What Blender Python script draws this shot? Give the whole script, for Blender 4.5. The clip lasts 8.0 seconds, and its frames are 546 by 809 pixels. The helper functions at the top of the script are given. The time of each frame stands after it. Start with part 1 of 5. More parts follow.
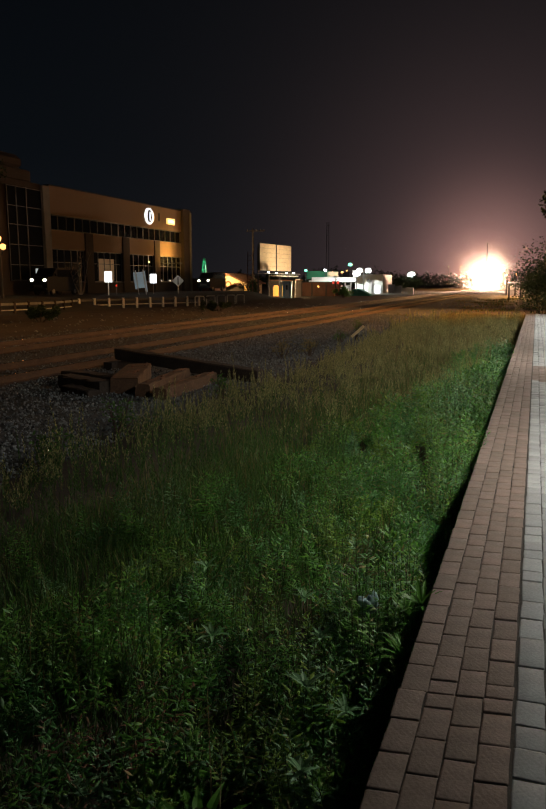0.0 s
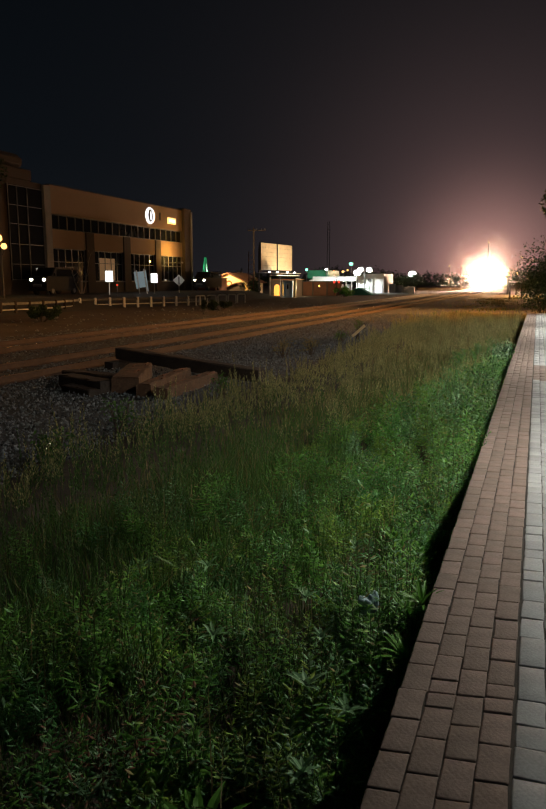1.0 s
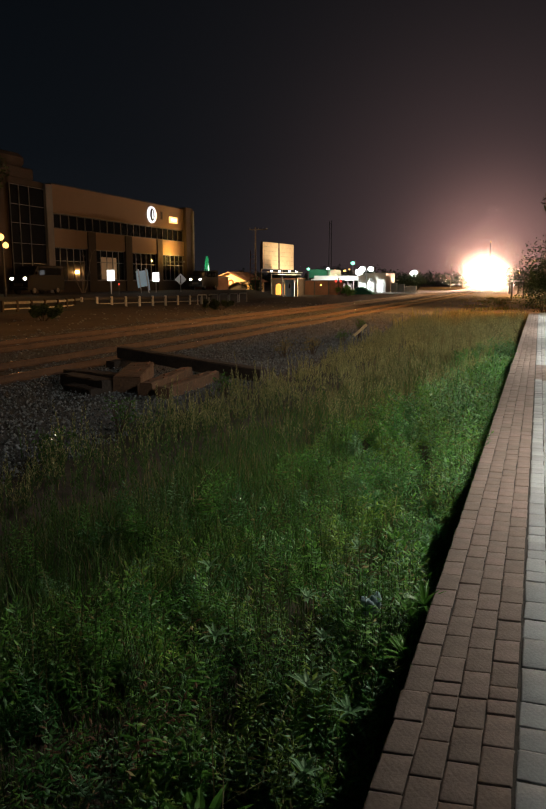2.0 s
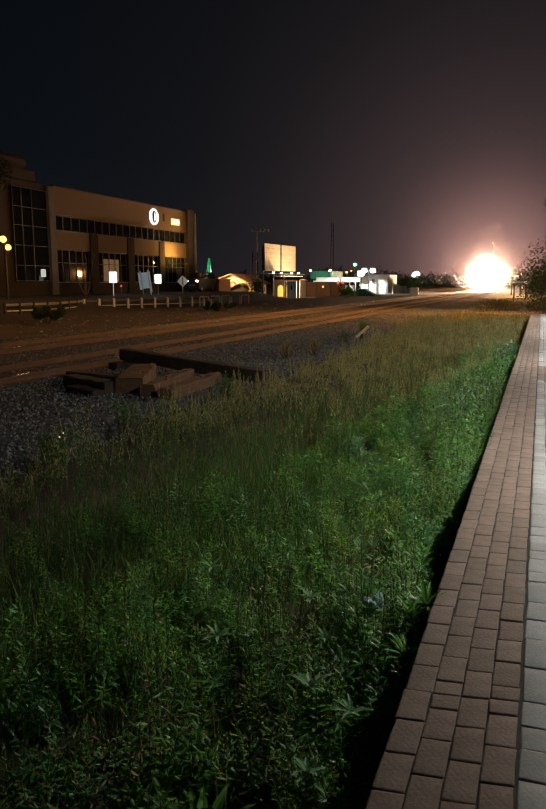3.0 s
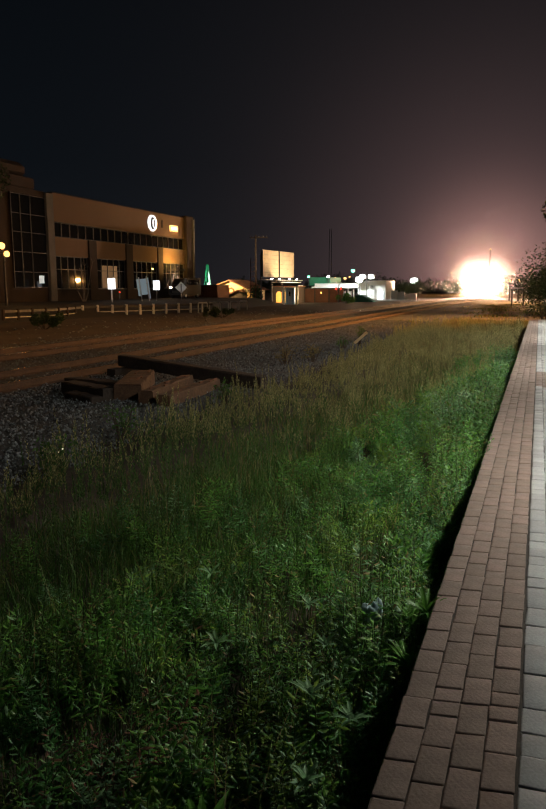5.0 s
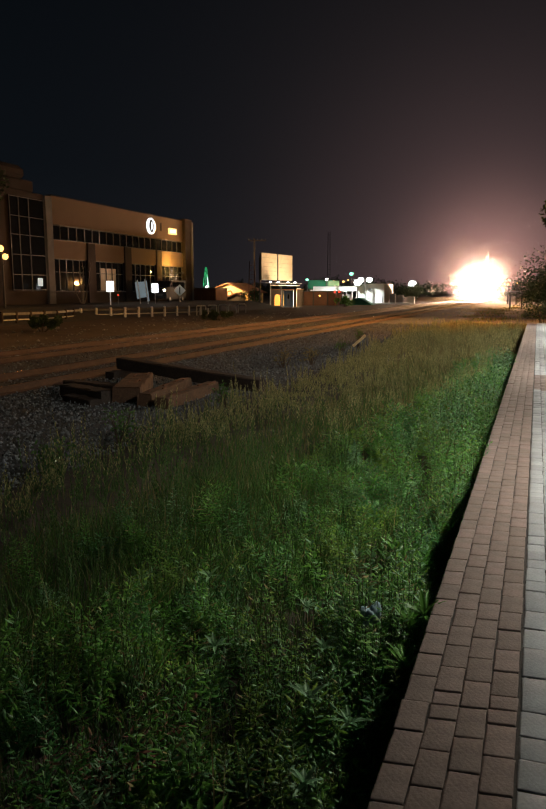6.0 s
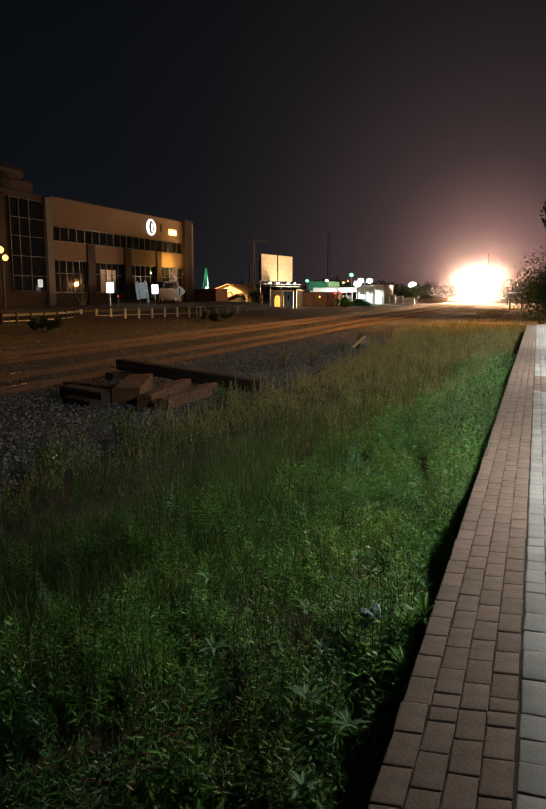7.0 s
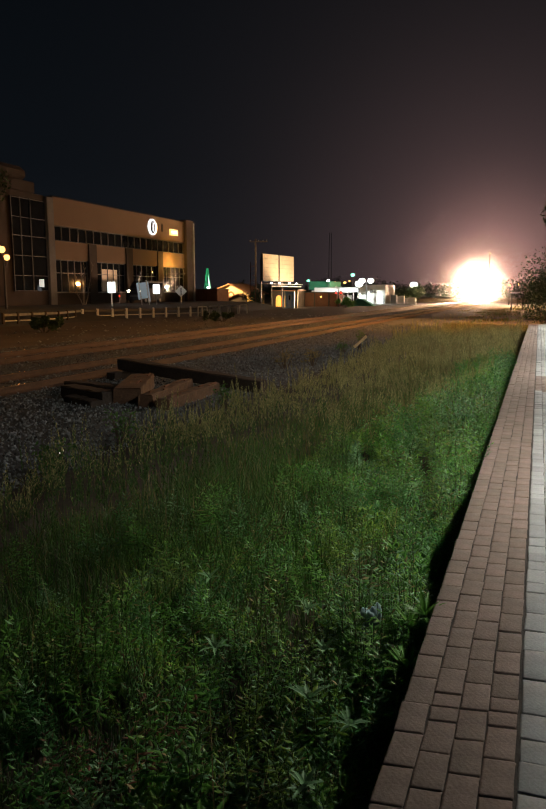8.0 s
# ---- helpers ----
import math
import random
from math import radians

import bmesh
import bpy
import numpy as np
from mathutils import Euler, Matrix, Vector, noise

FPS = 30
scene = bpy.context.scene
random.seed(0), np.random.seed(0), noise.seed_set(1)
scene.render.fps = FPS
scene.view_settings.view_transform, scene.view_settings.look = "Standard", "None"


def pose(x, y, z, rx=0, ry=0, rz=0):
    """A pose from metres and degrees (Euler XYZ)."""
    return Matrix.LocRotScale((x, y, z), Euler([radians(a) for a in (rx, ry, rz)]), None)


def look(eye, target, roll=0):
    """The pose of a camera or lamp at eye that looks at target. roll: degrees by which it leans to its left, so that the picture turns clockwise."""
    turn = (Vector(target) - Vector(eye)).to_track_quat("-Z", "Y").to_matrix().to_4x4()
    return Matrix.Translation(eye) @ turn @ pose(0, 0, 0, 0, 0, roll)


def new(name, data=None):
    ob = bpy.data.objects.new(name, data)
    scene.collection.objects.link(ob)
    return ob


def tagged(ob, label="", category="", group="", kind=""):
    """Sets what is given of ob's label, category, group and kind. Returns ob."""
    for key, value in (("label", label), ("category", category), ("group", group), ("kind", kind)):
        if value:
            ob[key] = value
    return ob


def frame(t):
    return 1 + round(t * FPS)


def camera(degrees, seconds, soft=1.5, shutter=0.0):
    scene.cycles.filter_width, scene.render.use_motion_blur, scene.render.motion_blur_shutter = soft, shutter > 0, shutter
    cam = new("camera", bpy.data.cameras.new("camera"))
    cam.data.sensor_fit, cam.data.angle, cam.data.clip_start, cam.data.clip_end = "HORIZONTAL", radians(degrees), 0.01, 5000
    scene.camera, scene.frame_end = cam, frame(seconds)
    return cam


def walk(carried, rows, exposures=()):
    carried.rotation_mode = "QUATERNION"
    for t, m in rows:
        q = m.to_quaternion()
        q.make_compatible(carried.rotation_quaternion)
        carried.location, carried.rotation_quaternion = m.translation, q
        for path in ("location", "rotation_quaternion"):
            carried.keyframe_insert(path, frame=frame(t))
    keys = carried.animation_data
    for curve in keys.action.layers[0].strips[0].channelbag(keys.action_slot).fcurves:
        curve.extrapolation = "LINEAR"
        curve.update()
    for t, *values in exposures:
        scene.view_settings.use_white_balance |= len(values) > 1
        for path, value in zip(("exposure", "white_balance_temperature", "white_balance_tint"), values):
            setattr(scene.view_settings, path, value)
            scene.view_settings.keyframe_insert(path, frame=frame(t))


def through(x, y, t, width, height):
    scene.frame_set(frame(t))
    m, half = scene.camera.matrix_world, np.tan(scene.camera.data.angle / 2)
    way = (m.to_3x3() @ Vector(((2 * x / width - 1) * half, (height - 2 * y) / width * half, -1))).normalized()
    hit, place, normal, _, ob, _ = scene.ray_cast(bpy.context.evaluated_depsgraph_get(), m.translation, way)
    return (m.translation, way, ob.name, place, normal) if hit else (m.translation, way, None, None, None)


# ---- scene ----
# camera: a phone held still on the platform, with a slow drift
cam = camera(41.39, 8.0, soft=1.8)
PATH = [
    (0.0, pose(-0.0002, -0.0005, 1.4882, 80.380, -0.001, 19.799)),
    (0.5, pose(-0.0012, 0.0009, 1.4896, 80.343, 0.002, 19.818)),
    (1.0, pose(0.0016, -0.0019, 1.4896, 80.331, 0.033, 19.870)),
    (1.5, pose(-0.0058, 0.0123, 1.4925, 80.242, 0.011, 19.924)),
    (3.0, pose(-0.0020, -0.0024, 1.4899, 80.395, 0.081, 20.158)),
    (3.5, pose(-0.0006, -0.0006, 1.4892, 80.472, 0.141, 20.158)),
    (4.0, pose(-0.0021, -0.0029, 1.4899, 80.618, 0.152, 20.110)),
    (4.5, pose(-0.0022, -0.0018, 1.4898, 80.746, 0.178, 20.078)),
    (6.0, pose(-0.0034, -0.0051, 1.4918, 81.100, 0.078, 19.910)),
    (6.5, pose(-0.0008, 0.0026, 1.4892, 81.172, 0.126, 19.912)),
    (7.0, pose(-0.0014, 0.0006, 1.4927, 81.183, 0.098, 19.911)),
    (7.5, pose(-0.0013, -0.0055, 1.4949, 81.186, 0.076, 19.938)),
    (8.0, pose(-0.0006, 0.0006, 1.4915, 81.177, 0.058, 20.014)),
]
walk(cam, PATH, exposures=((0.0, -0.16), (0.6, 0.06), (3.0, 0.15), (8.0, 0.15)))

# ---- night sky: dark blue, with headlight glare painted in low round the train ----
world = bpy.data.worlds.new("night_sky")
scene.world = world
world.use_nodes = True
wn, wl = world.node_tree.nodes, world.node_tree.links
w_co = wn.new("ShaderNodeTexCoord")
w_xyz = wn.new("ShaderNodeSeparateXYZ")
w_ramp = wn.new("ShaderNodeValToRGB")
wl.new(w_co.outputs["Generated"], w_xyz.inputs[0])
wl.new(w_xyz.outputs["Z"], w_ramp.inputs[0])
ramp = w_ramp.color_ramp
ramp.elements[0].position, ramp.elements[0].color = 0.0, (0.0070, 0.0078, 0.0096, 1)
ramp.elements[1].position, ramp.elements[1].color = 0.55, (0.0011, 0.0018, 0.0027, 1)
for pos, col in ((0.06, (0.0047, 0.0061, 0.0080, 1)), (0.16, (0.0029, 0.0042, 0.0059, 1))):
    ramp.elements.new(pos).color = col


def glare_dome(toward, power, color):
    """Headlight glare painted into the sky: a smooth dome round one direction."""
    dot, lift, pw, tint = (wn.new(k) for k in ("ShaderNodeVectorMath", "ShaderNodeMath", "ShaderNodeMath", "ShaderNodeVectorMath"))
    dot.operation, lift.operation, pw.operation, tint.operation = "DOT_PRODUCT", "MAXIMUM", "POWER", "SCALE"
    dot.inputs[1].default_value = Vector(toward).normalized()
    lift.inputs[1].default_value, pw.inputs[1].default_value = 0.0, power
    tint.inputs[0].default_value = color
    wl.new(w_co.outputs["Generated"], dot.inputs[0])
    wl.new(dot.outputs["Value"], lift.inputs[0])
    wl.new(lift.outputs[0], pw.inputs[0])
    wl.new(pw.outputs[0], tint.inputs["Scale"])
    return tint.outputs[0]


def sky_sum(a, b):
    add = wn.new("ShaderNodeVectorMath")
    add.operation = "ADD"
    wl.new(a, add.inputs[0])
    wl.new(b, add.inputs[1])
    return add.outputs[0]


# warm domes toward the train imitate the veil of its headlights
sky = sky_sum(w_ramp.outputs[0], glare_dome((-0.06, 1, 0.02), 300, (0.290, 0.145, 0.122)))
sky = sky_sum(sky, glare_dome((-0.06, 1, 0.02), 50, (0.056, 0.031, 0.030)))
sky = sky_sum(sky, glare_dome((-0.068, 1, 0.008), 1500, (0.420, 0.200, 0.140)))
sky = sky_sum(sky, glare_dome((-0.02, 1, 0.1), 14, (0.0115, 0.0082, 0.0078)))
wl.new(sky, wn["Background"].inputs["Color"])
wn["Background"].inputs["Strength"].default_value = 1.0

SODIUM = (1.0, 0.46, 0.12)
WHITE = (1.0, 0.965, 0.86)


def lamp(name, kind, place, target, watts, color, size=0.4):
    data = bpy.data.lights.new(name, kind)
    data.energy, data.color = watts, color
    if kind == "AREA":
        data.shape, data.size = "DISK", size
    else:
        data.shadow_soft_size = size
    ob = new(name, data)
    ob.matrix_basis = look(place, target)
    return ob


for lamp_y, watts, tilt in ((5.9, 212, 1.1), (14.4, 235, 0.3), (22.9, 310, 0.3), (31.4, 325, 0.3)):
    lamp("platform_lamp_light", "AREA", (1.9, lamp_y, 3.60), (1.0, lamp_y + tilt, 0), watts, WHITE, 0.30).data.spread = radians(165)
# added spot, out of view, that brightens the reflective road signs
sign_fill = lamp("sign_fill_light", "SPOT", (-35.0, 36.0, 8.2), (-35.9, 63.5, 1.5), 12000, (1.0, 0.95, 0.85), 0.15)
sign_fill.data.spot_size, sign_fill.data.spot_blend = radians(18), 0.5
lamp("road_lamp_light", "AREA", (-24.6, 20.0, 8.3), (-22.5, 23.0, 0), 700, SODIUM, 0.5)
lamp("globe_lamp_light", "POINT", (-35.4, 43.3, 5.0), (-35.4, 43.3, 0), 80, SODIUM, 0.3)
lamp("facade_uplight", "AREA", (-41.2, 80.6, 3.9), (-43.2, 80.9, 5.5), 330, (1.0, 0.55, 0.12), 0.5)
lamp("station_flood_light", "AREA", (-29.5, 117.0, 5.2), (-29.0, 124.0, 0.5), 1700, (0.92, 1.0, 0.95), 0.6)
lamp("billboard_light", "AREA", (-28.0, 94.5, 0.8), (-33.7, 95.5, 4.4), 1100, (1.0, 0.74, 0.42), 0.5)
# added light that brightens the house front; it has no fixture
lamp("house_fill_light", "AREA", (-46.6, 101.5, 4.0), (-46.0, 105.0, 0.8), 1500, (1.0, 0.66, 0.28), 0.4)
# added sodium light, out of view, that warms tracks and far grass
lamp("verge_fill_light", "AREA", (5.2, 56.0, 10.4), (-7.0, 44.0, -0.4), 4600, SODIUM, 0.5).data.spread = radians(100)


lamp("far_lamp_light", "AREA", (-20.0, 228.0, 6.4), (-20.0, 226.0, 0), 9000, SODIUM, 0.6)
lamp("crossing_lamp_light", "AREA", (-3.1, 119.5, 3.1), (-4.0, 100.0, -0.6), 4500, SODIUM, 0.4)


# ---- materials ----
def mat(name, color, rough=0.8, metal=0.0, vary=0.35, big=0.6, fine=14.0, bump=0.25, depth=0.01, island=0.0, second=None, random=0.0, spec=0.4):
    """A surface with stains at a large and grain at a small scale. island / random: change from piece to piece."""
    m = bpy.data.materials.new(name)
    m.use_nodes = True
    n, l = m.node_tree.nodes, m.node_tree.links
    b = n["Principled BSDF"]
    b.inputs["Roughness"].default_value, b.inputs["Metallic"].default_value = rough, metal
    b.inputs["Specular IOR Level"].default_value = spec
    co = n.new("ShaderNodeTexCoord")
    n1, n2 = n.new("ShaderNodeTexNoise"), n.new("ShaderNodeTexNoise")
    n1.inputs["Scale"].default_value, n2.inputs["Scale"].default_value = big, fine
    n1.inputs["Detail"].default_value, n2.inputs["Detail"].default_value = 5, 6
    for t in (n1, n2):
        l.new(co.outputs["Object"], t.inputs["Vector"])
    dark = [c * (1 - vary) for c in color]
    lite = second or [min(1, c * (1 + vary)) for c in color]
    mix = n.new("ShaderNodeMix")
    mix.data_type = "RGBA"
    mix.inputs["A"].default_value, mix.inputs["B"].default_value = (*dark, 1), (*lite, 1)
    add = n.new("ShaderNodeMath")
    add.operation = "MULTIPLY_ADD"
    add.inputs[1].default_value = 0.55
    l.new(n1.outputs["Fac"], add.inputs[0])
    half = n.new("ShaderNodeMath")
    half.operation = "MULTIPLY"
    half.inputs[1].default_value = 0.45
    l.new(n2.outputs["Fac"], half.inputs[0])
    l.new(half.outputs[0], add.inputs[2])
    fac = add.outputs[0]
    wide = n.new("ShaderNodeMapRange")
    wide.inputs["From Min"].default_value, wide.inputs["From Max"].default_value = 0.3, 0.7
    l.new(fac, wide.inputs["Value"])
    l.new(wide.outputs[0], mix.inputs["Factor"])
    out = mix.outputs["Result"]
    if island or random:
        if island:
            info, socket = n.new("ShaderNodeNewGeometry"), "Random Per Island"
        else:
            info, socket = n.new("ShaderNodeObjectInfo"), "Random"
        hsv = n.new("ShaderNodeHueSaturation")
        rng = n.new("ShaderNodeMapRange")
        s = island or random
        rng.inputs["To Min"].default_value, rng.inputs["To Max"].default_value = 1 - s, 1 + s
        l.new(info.outputs[socket], rng.inputs["Value"])
        l.new(rng.outputs[0], hsv.inputs["Value"])
        hue = n.new("ShaderNodeMapRange")
        hue.inputs["To Min"].default_value, hue.inputs["To Max"].default_value = 0.5 + 0.035 * s, 0.5 - 0.035 * s
        l.new(info.outputs[socket], hue.inputs["Value"])
        l.new(hue.outputs[0], hsv.inputs["Hue"])
        l.new(out, hsv.inputs["Color"])
        out = hsv.outputs["Color"]
    l.new(out, b.inputs["Base Color"])
    if bump:
        bp = n.new("ShaderNodeBump")
        bp.inputs["Strength"].default_value, bp.inputs["Distance"].default_value = bump, depth
        l.new(n2.outputs["Fac"], bp.inputs["Height"])
        l.new(bp.outputs[0], b.inputs["Normal"])
    return m


def glow(name, color, strength):
    m = bpy.data.materials.new(name)
    m.use_nodes = True
    b = m.node_tree.nodes["Principled BSDF"]
    b.inputs["Base Color"].default_value = (*color, 1)
    b.inputs["Emission Color"].default_value = (*color, 1)
    b.inputs["Emission Strength"].default_value = strength
    return m


def leafy(name, color, vary=0.4, island=0.45, through=0.3, rough=0.5):
    m = mat(name, color, rough, vary=vary, big=0.9, fine=9.0, bump=0, island=island, spec=0.35)
    n, l = m.node_tree.nodes, m.node_tree.links
    b = n["Principled BSDF"]
    tr, mx = n.new("ShaderNodeBsdfTranslucent"), n.new("ShaderNodeMixShader")
    l.new(b.inputs["Base Color"].links[0].from_socket, tr.inputs["Color"])
    mx.inputs[0].default_value = through
    l.new(b.outputs[0], mx.inputs[1])
    l.new(tr.outputs[0], mx.inputs[2])
    l.new(mx.outputs[0], n["Material Output"].inputs["Surface"])
    return m


M = {
    "soil": mat("soil", (0.056, 0.040, 0.027), 0.95, vary=0.5, big=0.5, fine=9, bump=0.6, depth=0.03),
    "ballast": mat("ballast", (0.075, 0.070, 0.066), 0.9, vary=0.55, big=0.35, fine=22, bump=1.0, depth=0.05),
    "stone": mat("ballast_stone", (0.145, 0.155, 0.165), 0.75, vary=0.3, big=2, fine=40, bump=0.3, depth=0.004, island=0.85),
    "asphalt": mat("asphalt", (0.05, 0.05, 0.05), 0.85, vary=0.3, big=0.4, fine=40, bump=0.4, depth=0.004),
    "concrete": mat("concrete", (0.30, 0.29, 0.27), 0.85, vary=0.3, big=0.7, fine=18, bump=0.3, depth=0.006),
    "brick": mat("clay_paver", (0.195, 0.146, 0.122), 0.85, vary=0.38, big=7, fine=70, bump=0.6, depth=0.004, random=0.13),
    "brick_far": mat("clay_paver_far", (0.195, 0.146, 0.122), 0.85, vary=0.38, big=7, fine=70, bump=0.6, depth=0.004, island=0.13),
    "paver": mat("grey_paver", (0.30, 0.31, 0.31), 0.8, vary=0.34, big=4, fine=80, bump=0.4, depth=0.003, random=0.14),
    "paver_far": mat("grey_paver_far", (0.30, 0.31, 0.31), 0.8, vary=0.34, big=4, fine=80, bump=0.4, depth=0.003, island=0.14),
    "bedding": mat("joint_sand", (0.045, 0.038, 0.032), 0.95, vary=0.4, big=3, fine=60, bump=0.5, depth=0.004),
    "rail_rust": mat("rusty_rail_side", (0.085, 0.045, 0.028), 0.75, 0.1, vary=0.4, big=2, fine=22, bump=0.3, depth=0.003),
    "rail": mat("rail_steel", (0.50, 0.40, 0.31), 0.24, 0.95, vary=0.35, big=1.5, fine=20, bump=0.1, depth=0.002),
    "tie": mat("creosoted_timber", (0.05, 0.035, 0.026), 0.85, vary=0.5, big=3, fine=24, bump=0.7, depth=0.012),
    "tie_worn": mat("split_timber", (0.115, 0.062, 0.035), 0.85, vary=0.5, big=4, fine=26, bump=0.8, depth=0.012),
    "stucco": mat("tan_stucco", (0.30, 0.20, 0.125), 0.9, vary=0.14, big=0.25, fine=12, bump=0.2, depth=0.01),
    "dark_wall": mat("dark_brown_render", (0.075, 0.055, 0.042), 0.88, vary=0.25, big=0.4, fine=10, bump=0.2, depth=0.01),
    "grey_stone": mat("grey_stone_cladding", (0.24, 0.23, 0.21), 0.8, vary=0.3, big=0.8, fine=8, bump=0.3, depth=0.01),
    "frame": mat("aluminium_frame", (0.20, 0.195, 0.19), 0.5, 0.4, vary=0.15, big=2, fine=20, bump=0.05, depth=0.001),
    "glass": mat("dark_tinted_glass", (0.018, 0.020, 0.022), 0.03, vary=0.15, big=0.3, fine=2, bump=0.0, spec=0.25),
    "white": mat("white_paint", (0.72, 0.72, 0.70), 0.6, vary=0.1, big=1.2, fine=16, bump=0.1, depth=0.002),
    "cream": mat("cream_wall", (0.62, 0.48, 0.27), 0.85, vary=0.12, big=0.6, fine=10, bump=0.1, depth=0.004),
    "billboard": mat("weathered_billboard", (0.60, 0.50, 0.36), 0.8, vary=0.2, big=1.3, fine=7, bump=0.15, depth=0.01),
    "steel": mat("painted_steel", (0.10, 0.095, 0.09), 0.55, 0.4, vary=0.35, big=2, fine=20, bump=0.1, depth=0.002),
    "galv": mat("galvanised_steel", (0.45, 0.44, 0.42), 0.45, 0.7, vary=0.25, big=2, fine=25, bump=0.1, depth=0.001),
    "rust": mat("rusty_sheet", (0.17, 0.075, 0.042), 0.85, 0.1, vary=0.4, big=0.8, fine=14, bump=0.3, depth=0.004),
    "green": mat("green_paint", (0.02, 0.22, 0.12), 0.5, vary=0.15, big=1, fine=12, bump=0.05, depth=0.002),
    "blue": mat("pale_blue_panel", (0.45, 0.60, 0.72), 0.5, vary=0.1, big=1, fine=10, bump=0.05, depth=0.002),
    "loco": mat("locomotive_paint", (0.10, 0.055, 0.035), 0.5, 0.1, vary=0.35, big=0.8, fine=12, bump=0.1, depth=0.003),
    "loco_dark": mat("locomotive_underframe", (0.03, 0.028, 0.026), 0.7, 0.3, vary=0.4, big=1, fine=14, bump=0.2, depth=0.004),
    "tyre": mat("tyre_rubber", (0.02, 0.02, 0.02), 0.85, vary=0.2, big=3, fine=30, bump=0.1, depth=0.002),
    "car": mat("silver_car_paint", (0.32, 0.32, 0.33), 0.3, 0.5, vary=0.08, big=1, fine=10, bump=0.0),
    "car_dark": mat("dark_car_paint", (0.014, 0.014, 0.016), 0.6, 0.0, spec=0.2, vary=0.1, big=1, fine=10, bump=0.0),
    "bark": mat("bark", (0.10, 0.075, 0.055), 0.9, vary=0.4, big=4, fine=24, bump=0.8, depth=0.02),
    "pale_bark": mat("pale_bark", (0.30, 0.25, 0.19), 0.85, vary=0.3, big=5, fine=30, bump=0.4, depth=0.006),
    "grass": leafy("grass_blades", (0.075, 0.165, 0.034)),
    "grass_dry": leafy("dry_grass", (0.25, 0.21, 0.085), through=0.4),
    "seed": leafy("seed_heads", (0.42, 0.39, 0.17), through=0.35, rough=0.8),
    "weed": leafy("weed_leaves", (0.10, 0.265, 0.040), through=0.3, rough=0.34),
    "weed_yellow": leafy("yellow_green_leaves", (0.15, 0.27, 0.035), through=0.3, rough=0.4),
    "weed_deep": leafy("deep_green_leaves", (0.06, 0.19, 0.045), through=0.25, rough=0.3),
    # pale tone stands in for strong lamplight on green leaves
    "lit_leaf": leafy("bright_lit_leaves", (0.19, 0.36, 0.17), through=0.2, rough=0.45),
    "stem": leafy("weed_stems", (0.10, 0.12, 0.05), through=0.05, rough=0.6),
    "tree_leaf": leafy("tree_leaves", (0.045, 0.075, 0.025), through=0.2),
    "plastic": mat("crumpled_plastic", (0.36, 0.52, 0.55), 0.45, vary=0.35, big=8, fine=40, bump=0.3, depth=0.004),
    "glow_white": glow("lit_sign_white", (0.92, 0.95, 1.0), 1.6),
    "glow_orange": glow("lit_sign_orange", (1.0, 0.62, 0.22), 1.6),
    "lamp_white": glow("flood_lamp", (0.93, 1.0, 0.97), 9.0),
    "lamp_sodium": glow("sodium_lamp", (1.0, 0.52, 0.14), 2.6),
    "lamp_green": glow("green_lamp", (0.25, 1.0, 0.62), 2.5),
    "lamp_red": glow("red_lamp", (1.0, 0.06, 0.03), 1.2),
    "head": glow("car_headlamp", (1.0, 0.88, 0.66), 8.0),
    "train_head": glow("locomotive_headlight", (1.0, 0.60, 0.38), 42000.0),
    # faint glow that stands in for light on an inside wall
    "wall_glow": glow("imitated_wall_glow", (0.60, 0.46, 0.32), 0.028),
    "window_warm": glow("lit_window", (1.0, 0.55, 0.12), 0.7),
    "window_cool": glow("lit_shop_window", (0.80, 0.92, 0.90), 0.45),
    # surface of the flecks that stand in for headlight glare
    "glare_fleck": leafy("headlight_glare_flecks", (0.85, 0.85, 0.85), vary=0.05, island=0.05, through=0.55, rough=0.9),
    "rust_leaf": leafy("withered_leaves", (0.21, 0.105, 0.06), through=0.15, rough=0.7),
    "insect": glow("insect_glow", (1.0, 0.96, 0.72), 1.6),
}


